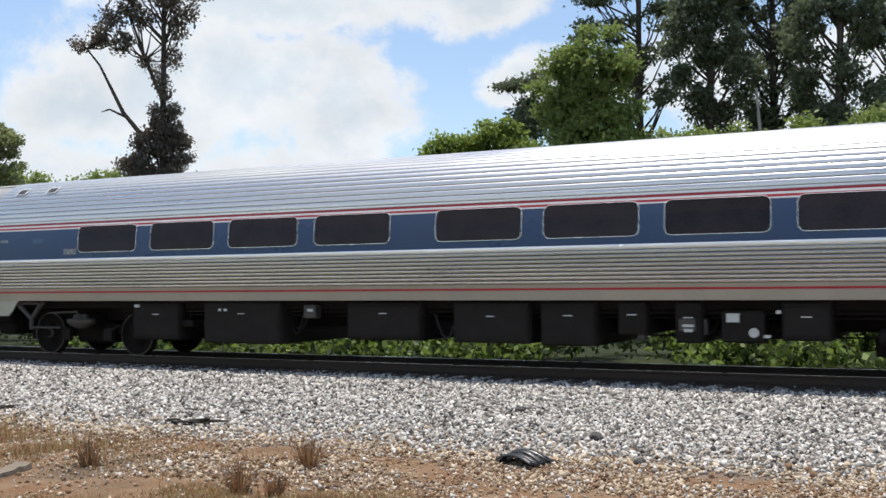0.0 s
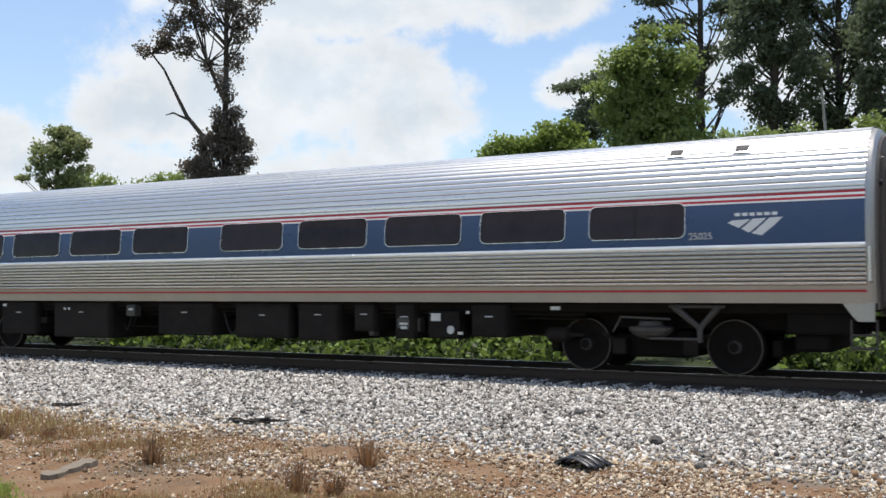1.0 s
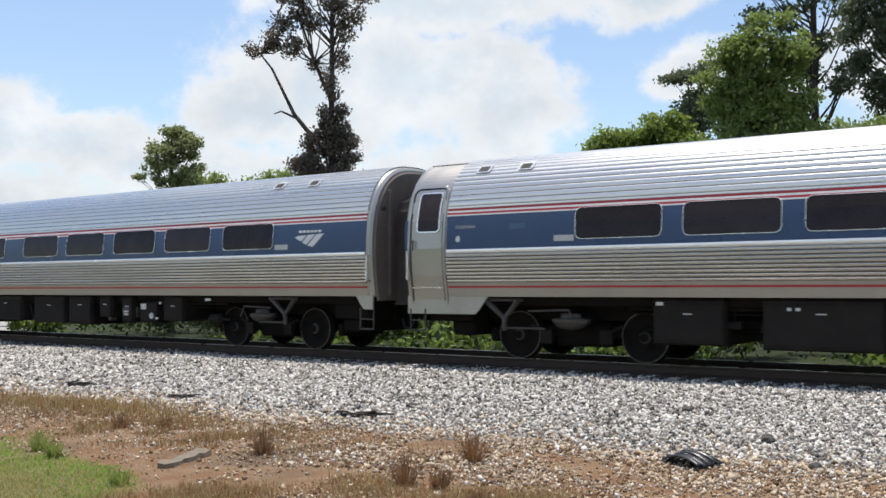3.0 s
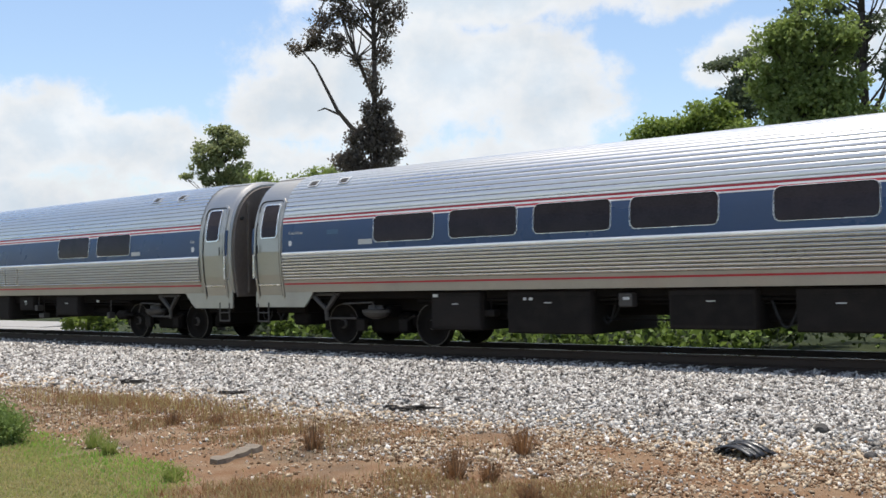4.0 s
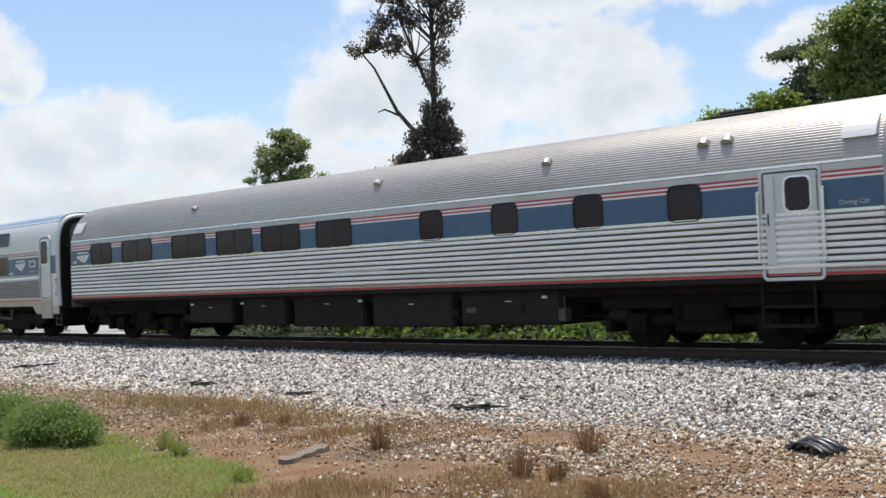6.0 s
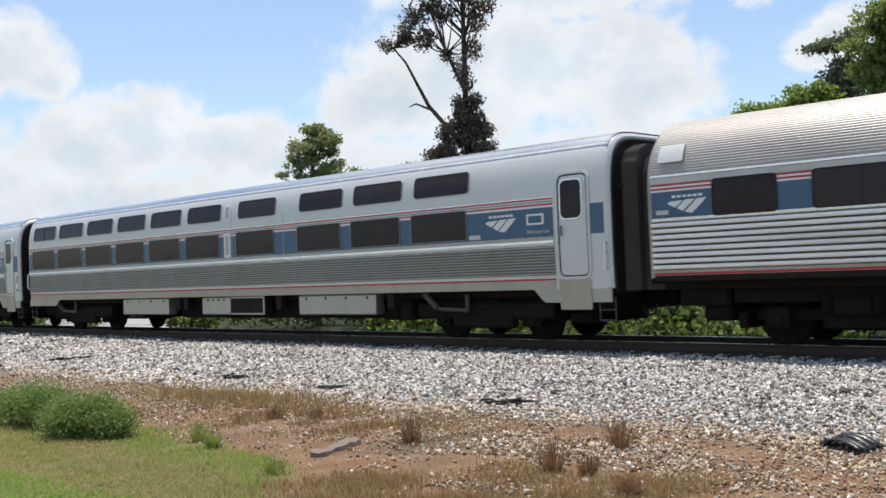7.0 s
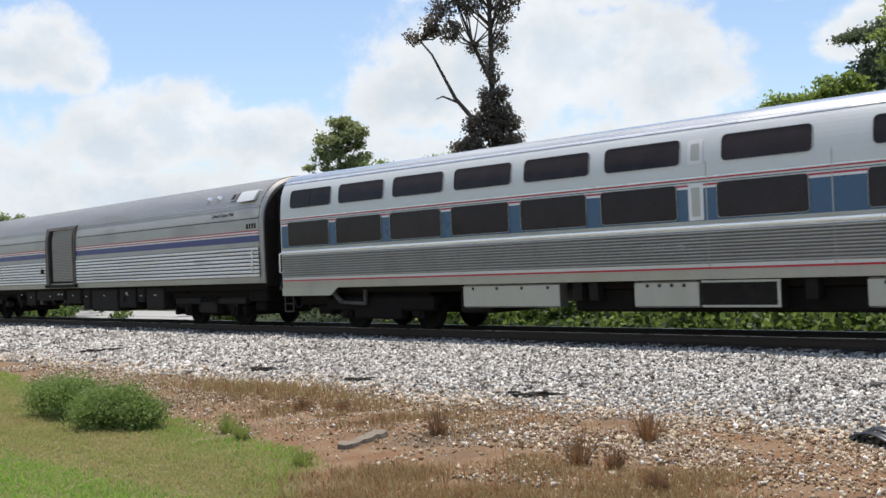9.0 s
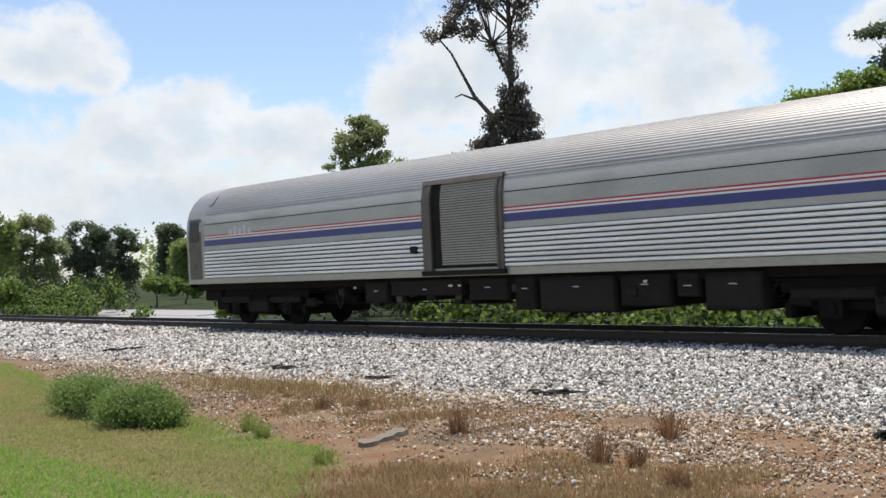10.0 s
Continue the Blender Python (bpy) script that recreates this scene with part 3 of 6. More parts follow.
def door(car, sec, x0, x1, z0, z1, win, step_z=1.35, frame=GASKET, panel=STEEL_PLAIN, r=0.14, glass_r=0.06, handle=1):
    d = piece("door", slab(sec, x0, x1, z0, z1, 0.010, r), car, "plain steel vestibule door", mat=panel)
    piece("door_frame", ring(sec, x0, x1, z0, z1, r, 0.05, 0.03), d, mat=panel)
    piece("door_seal", ring(sec, x0 + 0.03, x1 - 0.03, z0 + 0.03, z1 - 0.03, r - 0.03, 0.025, 0.014), d, mat=frame)
    piece("door_window", slab(sec, *win, 0.018, glass_r), d, mat=GLASS)
    piece("door_window_frame", ring(sec, *win, glass_r, 0.03, 0.026), d, mat=STEEL_BRIGHT)
    if step_z:
        piece("step_line", slab(sec, x0 + 0.02, x1 - 0.02, step_z, step_z + 0.03, 0.03, mids=0), d, mat=STEEL_BRIGHT)
    hx = x0 + 0.1 if handle > 0 else x1 - 0.1
    piece("door_handle", rod((hx, -sec.out(2.2) - 0.05, 2.1), (hx, -sec.out(2.2) - 0.05, 2.3), 0.015), d, mat=GASKET)
    return d


# ---- the cars ----
TUBE = Section(HALF, 1.19, 2.02, 3.96, 2.6, 0.10)
TALL = Section(HALF, 1.06, 2.0, 4.08, 5.2, 0.03)
OLD = Section(HALF, 1.22, 2.75, 4.18, 2.35, 0.02)


def belt_rail(car, sec, a, b, z0, z1, side):
    """A half-round moulding along the side."""
    pts = [(side * sec.out(z), z) for z in np.linspace(z0, z1, 6)]
    piece("belt_rail", extruded(ribbed(pts if side < 0 else pts[::-1], z1 - z0, 0.024, 0.96), a, b), car, "bright half-round belt moulding", mat=BELT)


def fittings(car, seed, x0, x1):
    """Small valves, brackets, hoses and hangers along the underframe."""
    g = random.Random(seed)
    for i in range(13):
        x = g.uniform(x0, x1)
        w, h, z = g.uniform(0.08, 0.3), g.uniform(0.08, 0.26), g.uniform(0.5, 0.85)
        y = -g.uniform(1.2, 1.42)
        piece("fitting", joined(box(x, x + w, y, y + 0.2, z, z + h, 0.02), rod((x + w / 2, y + 0.1, z + h), (x + w / 2, y + 0.1, 1.12), 0.015)), car, mat=YOKE if i % 3 == 0 else UNDER_BOX)
    for i in range(6):
        x, y, d = g.uniform(x0, x1), -g.uniform(0.8, 1.25), g.uniform(0.3, 0.7)
        dip = g.uniform(0.3, 0.5)
        pts = [Vector((x + d * k / 6, y, 0.95 - dip * math.sin(math.pi * k / 6))) for k in range(7)]
        piece("air_hose", joined(*[rod(p, q, 0.02, n=6) for p, q in zip(pts, pts[1:])]), car, mat=GASKET)
    for i in range(4):
        x = g.uniform(x0, x1)
        piece("notice_plate", box(x, x + g.uniform(0.06, 0.14), -1.435, -1.425, 0.98, 1.03), car, mat=TAG)


def tube_body(car, x_flute0, x_flute1):
    """The fluted stainless tube with its blue band and red and white stripes."""
    piece("body", solid_body(TUBE, -12.62, 12.62), car, "stainless steel car body", mat=STEEL_PLAIN)
    a, b = x_flute0, x_flute1
    for side in (-1, 1):
        low = [(side * TUBE.out(z), z) for z in np.linspace(1.46, 2.02, 20)]
        low = low if side < 0 else low[::-1]
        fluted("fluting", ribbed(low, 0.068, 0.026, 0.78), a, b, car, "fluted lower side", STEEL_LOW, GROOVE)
        piece("sill", slab(TUBE, a, b, 1.19, 1.355, 0.008, 0, side, mids=1), car, mat=STEEL_PLAIN)
        piece("stripe", slab(TUBE, a, b, 1.36, 1.395, 0.010, 0, side, mids=0), car, "narrow red stripe", mat=RED)
        belt_rail(car, TUBE, a, b, 2.025, 2.105, side)
        piece("band", slab(TUBE, a, b, 2.105, 2.745, 0.002, 0, side, mids=8), car, "dark blue window band", mat=BLUE)
        for z0, z1, m in ((2.748, 2.775, WHITE), (2.777, 2.812, RED), (2.814, 2.85, WHITE), (2.852, 2.89, RED)):
            piece("stripe", slab(TUBE, a, b, z0, z1, 0.005, 0, side, mids=1), car, mat=m)
        piece("gutter", slab(TUBE, a, b, 2.90, 2.935, 0.012, 0, side, mids=1), car, mat=STEEL)
    fluted("roof", ribbed(TUBE.roof(2.94, 240), 0.112, 0.011, 0.88), a, b, car, "corrugated stainless roof", STEEL, GROOVE)


def clutter(car, half, reach=1.15):
    """Centre sill, air tanks, pipes and brake rods between the bogies."""
    for s in (-1, 1):
        piece("end_sill", joined(box(s * 11.75 - 0.5, s * 11.75 + 0.5, -1.15, 1.15, 0.7, 1.05, 0.04), box(s * 11.6 - 0.25, s * 11.6 + 0.3, -1.0, 1.0, 0.42, 0.72, 0.05)), car, mat=UNDER)
        piece("gear_case", box(s * 9.07 - 0.55, s * 9.07 + 0.55, -0.75, 0.75, 0.25, 0.7, 0.06), car, mat=UNDER)
    piece("centre_sill", box(-12.3, 12.3, -0.35, 0.35, 0.66, 1.05, 0.03), car, mat=UNDER)
    for x, n in ((-half + 0.3, 1.5), (-1.1, 1.2), (half - 2.2, 1.7)):
        piece("air_tank", turned([(x, 0.02), (x + 0.06, 0.17), (x + n - 0.06, 0.17), (x + n, 0.02)], 14, "x"), car, at=pose(0, -0.7, 0.72), mat=UNDER)
    for y, z, r in ((-1.15, 0.98, 0.03), (-1.05, 0.9, 0.022), (-0.9, 0.6, 0.018)):
        piece("pipe", rod((-half - 1, y, z), (half + 1, y, z), r, n=6), car, mat=UNDER)
    for s in (-1, 1):
        piece("brake_cylinder", turned([(0, 0.06), (0.05, 0.13), (0.4, 0.13), (0.46, 0.04), (0.7, 0.03)], 12, "x"), car, at=pose(s * 7.1, -1.0, 0.62), mat=UNDER_BOX)
        for dx in (-1.95, 1.95):
            piece("brake_beam", box(s * 9.07 + dx - 0.09, s * 9.07 + dx + 0.09, -reach, reach, 0.3, 0.58, 0.03), car, mat=UNDER)
        piece("bolster_panel", box(s * 9.07 - 2.1, s * 9.07 + 2.1, -reach + 0.05, -reach + 0.13, 0.74, 1.05, 0.02), car, mat=UNDER)


def tube_gear(car, boxes):
    for x in (-9.07, 9.07):
        inboard_bogie(car, x)
    brace(car, -10.4, -1)
    brace(car, 9.95, 1)
    equipment(car, boxes)
    for x, s in ((-12.62, -1), (12.62, 1)):
        end_wall(car, TUBE, x)
        coupling(car, x, TUBE, 3.3, 0.72)
    piece("underframe", box(-12.4, 12.4, -1.2, 1.2, 1.02, 1.2, 0.03), car, mat=UNDER)
    clutter(car, 6.9, 0.7)
    fittings(car, int(boxes[0][0] * -100), -7.0, 7.0)


def coach(label):
    car = tagged(new("coach_car"), label, "railway coach", "coaches of the train")
    tube_body(car, -11.58, 12.5)
    for x in (-8.76, -6.73, -4.71, -2.68, -0.1, 1.95, 4.02, 6.06, 8.15):
        for side in (-1, 1):
            window(TUBE, x, x + 1.64, 2.235, 2.79, car, side=side, mullion=x + 0.8 if x == 8.15 else None)
    door(car, TUBE, -12.46, -11.66, 0.92, 3.34, (-12.27, -11.77, 2.47, 3.22))
    piece("end_band", slab(TUBE, -12.60, -12.52, 2.105, 2.7, 0.004), car, mat=BLUE)
    skirt(car, TUBE, 12.15, 12.36, 12.6, 0.92)
    skirt(car, TUBE, -10.7, -11.0, -12.6, 0.85)
    emblem(TUBE, 10.48, 2.24, 0.84, car)
    lettering("Coachclass", -11.36, 2.5, 0.10, TUBE, TAG, car, "class_lettering", "small white lettering")
    piece("access_sign", slab(TUBE, -11.36, -11.26, 2.24, 2.36, 0.008, 0.045), car, "round white sign", mat=WHITE)
    piece("vent_plate", slab(TUBE, -10.15, -9.82, 2.46, 2.56, 0.008, 0.01), car, mat=TEAL)
    for x in (9.36, 10.44, -11.15, -10.2):
        hatch(car, TUBE, x, 3.60, 3.76)
    piece("roof_plate", slab(TUBE, 10.5, 12.5, 3.86, 3.89, 0.04, mids=0), car, mat=STEEL_PLAIN)
    piece("roof_plate", slab(TUBE, -12.5, -10.6, 3.86, 3.89, 0.04, mids=0), car, mat=STEEL_PLAIN)
    smudged_number(car, TUBE, -0.35, 1.66)
    grab_rail(car, -12.5, 1.5, 2.1)
    grab_rail(car, 12.56, 1.5, 2.05)
    step_loop(car, -12.35)
    step_loop(car, 12.45)
    for x, z, w, h in ((4.24, 0.76, 0.18, 0.04), (4.26, 0.68, 0.14, 0.05), (4.93, 0.84, 0.2, 0.14), (5.5, 0.6, 0.1, 0.05), (7.35, 1.06, 0.18, 0.06), (-7.3, 1.05, 0.12, 0.06)):
        piece("notice_plate", box(x, x + w, -1.40, -1.38, z, z + h), car, "small white notice", mat=TAG)
    piece("gauge", turned([(0, 0.075), (0.03, 0.075)], 16), car, "round white gauge", pose(5.35, -1.41, 0.68), mat=TAG)
    piece("valve_box", box(4.85, 5.5, -1.36, -0.9, 0.52, 1.02, 0.03), car, mat=UNDER_BOX)
    tube_gear(car, [(-7.4, -6.1, 0.38), (-5.5, -3.6, 0.34), (-2.1, -0.5, 0.46), (0.12, 1.6, 0.44), (1.78, 2.8, 0.42), (3.15, 3.65, 0.62), (4.1, 4.55, 0.5), (5.75, 6.5, 0.56)])
    return car


def lounge():
    car = tagged(new("lounge_car"), "stainless steel lounge car with few windows in its blue band", "railway coach", "coaches of the train")
    tube_body(car, -12.5, 11.46)
    for x in (-9.74, -7.77, -5.80, -3.84, 4.91, 6.90):
        for side in (-1, 1):
            window(TUBE, x, x + 1.58, 2.235, 2.79, car, side=side, mullion=x + 0.85 if x in (-9.74, -3.84) else None)
    piece("blind", slab(TUBE, -9.68, -8.92, 2.27, 2.76, 0.011, 0.08), car, "pale blind behind the glass", mat=GREY_GLASS)
    piece("blind", slab(TUBE, -2.98, -2.32, 2.27, 2.76, 0.011, 0.08), car, mat=GREY_GLASS)
    door(car, TUBE, 11.62, 12.42, 0.92, 3.28, (11.76, 12.22, 2.47, 3.2), handle=-1)
    piece("end_band", slab(TUBE, 12.46, 12.54, 2.105, 2.7, 0.004), car, mat=BLUE)
    skirt(car, TUBE, -12.0, -12.3, -12.6, 0.9)
    skirt(car, TUBE, 10.75, 11.15, 12.6, 0.82)
    emblem(TUBE, -11.52, 2.24, 0.82, car)
    lettering("Cafe", 11.1, 2.44, 0.10, TUBE, TAG, car, "class_lettering", "small white lettering")
    piece("access_sign", slab(TUBE, 11.15, 11.26, 2.22, 2.35, 0.008, 0.045), car, "round white sign", mat=WHITE)
    piece("number_bar", slab(TUBE, 8.55, 8.95, 2.2, 2.3, 0.008, mids=0), car, "pale number bar", mat=TAG)
    piece("number_bar", slab(TUBE, -10.3, -9.92, 2.2, 2.3, 0.008, mids=0), car, mat=TAG)
    for x in (-10.6, -9.7, 8.9, 10.0):
        hatch(car, TUBE, x, 3.60, 3.76)
    piece("roof_plate", slab(TUBE, 10.4, 12.4, 3.86, 3.89, 0.04, mids=0), car, mat=STEEL_PLAIN)
    for x in (1.75, 2.5):
        piece("panel_joint", slab(TUBE, x, x + 0.025, 1.46, 2.0, 0.03, mids=1), car, mat=STEEL_PLAIN)
    smudged_number(car, TUBE, -1.9, 1.66, 8)
    grab_rail(car, 12.5, 1.5, 2.1)
    grab_rail(car, -12.58, 1.5, 2.05)
    step_loop(car, 12.3)
    step_loop(car, -12.4)
    tube_gear(car, [(-6.3, -5.3, 0.36), (-5.1, -2.8, 0.55), (-2.3, -0.25, 0.42), (0.3, 1.7, 0.44), (2.3, 3.15, 0.74), (4.4, 5.6, 0.6)])
    return car


def diner():
    car = tagged(new("dining_car"), "older dining car with a dull grey roof and fluted lower sides", "railway coach", "coaches of the train")
    piece("body", solid_body(OLD, -12.62, 12.62), car, mat=STEEL_OLD)
    a, b = -12.5, 12.5
    for side in (-1, 1):
        low = [(side * OLD.out(z), z) for z in np.linspace(1.36, 2.23, 20)]
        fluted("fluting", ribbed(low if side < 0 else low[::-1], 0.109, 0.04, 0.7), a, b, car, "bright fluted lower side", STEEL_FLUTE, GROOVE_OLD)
        piece("stripe", slab(OLD, a, b, 1.27, 1.31, 0.010, 0, side, mids=0), car, "narrow dark red stripe", mat=RED)
        piece("band", slab(OLD, a, b, 2.3, 2.77, 0.002, 0, side, mids=6), car, "faded blue window band", mat=TEAL)
        for z0, z1, m in ((2.245, 2.295, STEEL_BRIGHT), (2.772, 2.805, WHITE), (2.807, 2.84, RED), (2.842, 2.875, WHITE), (2.877, 2.91, RED)):
            piece("stripe", slab(OLD, a, b, z0, z1, 0.004 if z0 > 2.5 else 0.02, 0, side, mids=1), car, mat=m)
        piece("sill", slab(OLD, a, b, 1.16, 1.262, 0.006, 0, side, mids=0), car, "grimy dark sill", mat=UNDER_BOX)
        piece("letterboard", slab(OLD, a, b, 2.92, 3.03, 0.003, 0, side, mids=1), car, mat=STEEL_PLAIN)
        piece("gutter", slab(OLD, a, b, 3.04, 3.075, 0.03, 0, side, mids=1), car, mat=STEEL_BRIGHT)
    piece("roof", extruded(ribbed(OLD.roof(3.1, 200), 0.052, 0.005, 0.7), a, b), car, "dull finely ribbed roof", mat=STEEL_OLD)
    for x in (8.77, 6.74, 4.72, 2.70):
        window(OLD, x, x + 0.63, 2.28, 2.90, car, r=0.12, frame=GASKET, wide=0.02)
    for x, w in ((-0.72, 1.2), (-2.83, 1.46), (-4.75, 1.5), (-6.85, 1.55), (-9.47, 1.55), (-11.26, 1.15)):
        window(OLD, x, x + w, 2.30, 2.91, car, r=0.05, frame=GASKET, wide=0.02, mullion=x + w / 2)
    d = door(car, OLD, 10.53, 11.48, 1.24, 2.98, (10.92, 11.34, 2.32, 2.86), step_z=None, r=0.04, glass_r=0.1, panel=WHITE_ROOF)
    piece("door_jamb", slab(OLD, 10.58, 10.74, 1.45, 2.9, 0.05, 0.0), d, mat=WHITE_ROOF)
    piece("vestibule_steps", joined(rod((10.4, -1.45, 1.2), (10.4, -1.45, 0.45), 0.025), rod((11.3, -1.45, 1.2), (11.3, -1.45, 0.45), 0.025), box(10.4, 11.3, -1.5, -1.2, 0.42, 0.47), box(10.4, 11.3, -1.45, -1.1, 0.74, 0.78)), car, mat=UNDER_BOX)
    emblem(OLD, -12.17, 2.36, 0.78, car)
    lettering("Dining Car", 11.8, 2.36, 0.11, OLD, TAG, car, "class_lettering", "small white lettering")
    piece("number_bar", slab(OLD, -12.4, -12.15, 2.36, 2.44, 0.014, mids=0), car, "pale number bar", mat=TAG)
    piece("name_plate", slab(OLD, -0.2, 1.6, 1.62, 1.74, 0.03, mids=0), car, "blank metal name plate", mat=STEEL_PLAIN)
    piece("roof_box", slab(OLD, 11.85, 12.4, 3.4, 3.78, 0.07, 0.03), car, "pale roof equipment cover", mat=WHITE_ROOF)
    piece("roof_box", slab(OLD, -12.35, -11.85, 3.3, 3.62, 0.06, 0.03), car, mat=WHITE_ROOF)
    for x, z in ((6.0, 3.62), (9.4, 3.6), (9.85, 3.6), (1.2, 3.66), (-6.0, 3.62)):
        piece("roof_vent", turned([(-0.06, 0.10), (-0.05, 0.12), (0.06, 0.11), (0.08, 0.05)], 12), car, "small round roof vent", pose(x, -OLD.out(z), z, 50), mat=STEEL_OLD)
    piece("roof_fan", joined(box(9.0, 9.9, -0.35, 0.35, 4.12, 4.24, 0.03), box(9.15, 9.7, -0.25, 0.25, 4.22, 4.31, 0.03)), car, "dark roof fan housing", mat=UNDER_BOX)
    grab_rail(car, 10.46, 1.5, 2.7)
    grab_rail(car, 11.56, 1.5, 2.7)
    for x in (-9.07, 9.07):
        bogie(car, x)
    equipment(car, [(-6.4, -4.4, 0.5), (-4.0, -2.2, 0.45), (-1.9, 0.6, 0.4), (0.9, 3.4, 0.4), (3.6, 6.2, 0.45)])
    piece("underframe", box(-12.4, 12.4, -1.3, 1.3, 1.0, 1.23, 0.03), car, mat=UNDER)
    clutter(car, 6.9)
    fittings(car, 17, -6.9, 6.9)
    for x in (-12.62, 12.62):
        end_wall(car, OLD, x, UNDER_BOX)
        coupling(car, x, OLD, 3.6, 1.0)
    return car


def sleeper(label):
    car = tagged(new("sleeping_car"), label, "sleeping car", "sleeping cars of the train")
    piece("body", solid_body(TALL, -12.62, 12.62), car, mat=WHITE_ROOF)
    a, b = -12.5, 11.3
    for side in (-1, 1):
        low = [(side * TALL.out(z), z) for z in np.linspace(1.34, 1.93, 20)]
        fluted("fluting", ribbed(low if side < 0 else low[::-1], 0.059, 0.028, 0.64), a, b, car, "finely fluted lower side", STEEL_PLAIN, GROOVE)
        piece("sill", slab(TALL, a, b, 1.06, 1.235, 0.006, 0, side, mids=0), car, mat=STEEL_PLAIN)
        piece("stripe", slab(TALL, a, b, 1.24, 1.275, 0.010, 0, side, mids=0), car, "narrow red stripe", mat=RED)
        belt_rail(car, TALL, a, b, 1.955, 2.04, side)
        piece("belt_rail", slab(TALL, a, b, 2.05, 2.105, 0.014, 0, side, mids=1), car, mat=STEEL_PLAIN)
        piece("band", slab(TALL, a, b, 2.11, 2.69, 0.003, 0, side, mids=4), car, "faded blue window band", mat=TEAL)
        for z0, z1, m in ((2.692, 2.733, WHITE), (2.735, 2.768, RED), (2.80, 2.812, GASKET), (2.845, 2.872, RED), (2.885, 2.90, STEEL_BRIGHT)):
            piece("stripe", slab(TALL, a, b, z0, z1, 0.004, 0, side, mids=0), car, mat=m)
        piece("gutter", slab(TALL, -12.55, 12.55, 3.80, 3.83, 0.015, 0, side, mids=0), car, mat=STEEL_BRIGHT)
    piece("roof", extruded(ribbed(TALL.roof(3.86, 120), 0.3, 0.004, 0.8), -12.55, 12.55), car, "smooth bright roof", mat=STEEL)
    for x in (-12.20, -10.21, -8.20, -6.18, -4.15, -2.10, 0.42, 3.1, 5.19, 7.27):
        for side in (-1, 1):
            window(TALL, x, x + 1.69, 2.15, 2.775, car, r=0.06, side=side, frame=STEEL_PLAIN, wide=0.008)
            window(TALL, x + 0.10, x + 1.77, 3.14, 3.605, car, r=0.09, side=side, frame=STEEL_PLAIN, wide=0.01, mullion=x + 0.9 if x == -12.20 else None)
    for z0, z1 in ((2.12, 2.78), (3.13, 3.57)):
        v = piece("side_vent", slab(TALL, -0.17, 0.14, z0, z1, 0.012, 0.02), car, "narrow white framed louvre", mat=WHITE)
        piece("louvre", slab(TALL, -0.10, 0.07, z0 + 0.07, z1 - 0.07, 0.018, 0.02), v, mat=STEEL_PLAIN)
    for x in (0.19, 2.5):
        piece("panel_joint", slab(TALL, x, x + 0.02, 1.06, 3.8, 0.010, mids=3), car, mat=STEEL_PLAIN)
    door(car, TALL, 11.42, 12.14, 1.3, 3.30, (11.5, 12.0, 2.44, 3.18), step_z=None, glass_r=0.12, panel=WHITE_ROOF)
    piece("step_panel", slab(TALL, 11.38, 12.14, 0.66, 1.26, 0.02, 0.03), car, "plain steel step panel", mat=STEEL_PLAIN)
    piece("end_band", slab(TALL, 12.2, 12.5, 2.11, 2.69, 0.004), car, mat=TEAL)
    skirt(car, TALL, -10.3, -10.6, -12.6, 0.86)
    skirt(car, TALL, 10.72, 11.0, 12.6, 0.80)
    emblem(TALL, 9.5, 2.25, 0.84, car)
    s = piece("sign_frame", slab(TALL, 10.62, 11.06, 2.36, 2.58, 0.012, 0.02), car, "white framed sign", mat=WHITE)
    piece("sign_panel", slab(TALL, 10.67, 11.01, 2.40, 2.54, 0.018, 0.01), s, mat=TEAL)
    lettering("Sleeping Car", 10.62, 2.19, 0.115, TALL, TAG, car, "class_lettering", "small white lettering")
    smudged_number(car, TALL, -1.2, 1.6, 7)
    grab_rail(car, 12.54, 1.4, 1.95)
    grab_rail(car, -12.56, 1.45, 2.0)
    step_loop(car, -12.4, 0.45, 0.9)
    step_loop(car, 12.45, 0.45, 0.9)
    for lo, hi, m in ((-5.98, -3.28, STEEL_PLAIN), (-1.47, -0.08, STEEL_PLAIN), (2.98, 5.89, STEEL_PLAIN)):
        e = piece("equipment_cover", box(lo, hi, -1.48, -1.2, 0.55, 1.04, 0.03), car, "pale steel equipment cover", mat=m)
        piece("equipment_cover", box(lo, hi, 1.2, 1.48, 0.55, 1.04, 0.03), car, mat=m)
        for k in range(4):
            piece("latch", box(lo + 0.3 + k * (hi - lo - 0.6) / 3 - 0.03, lo + 0.3 + k * (hi - lo - 0.6) / 3 + 0.03, -1.49, -1.475, 0.93, 0.99), e, mat=GASKET)
    g = piece("radiator_grille", box(-0.04, 1.5, -1.47, -1.2, 0.56, 1.04, 0.03), car, "dark radiator grille", mat=UNDER_BOX)
    piece("grille_frame", joined(box(-0.02, 1.5, -1.485, -1.465, 0.56, 0.60), box(-0.02, 1.5, -1.485, -1.465, 1.0, 1.04), box(1.44, 1.5, -1.485, -1.465, 0.6, 1.0)), g, mat=STEEL_PLAIN)
    for x in (-3.0, -2.6, 1.9, 6.2):
        piece("bracket", box(x, x + 0.22, -1.4, -1.2, 0.68, 1.05, 0.02), car, mat=UNDER_BOX)
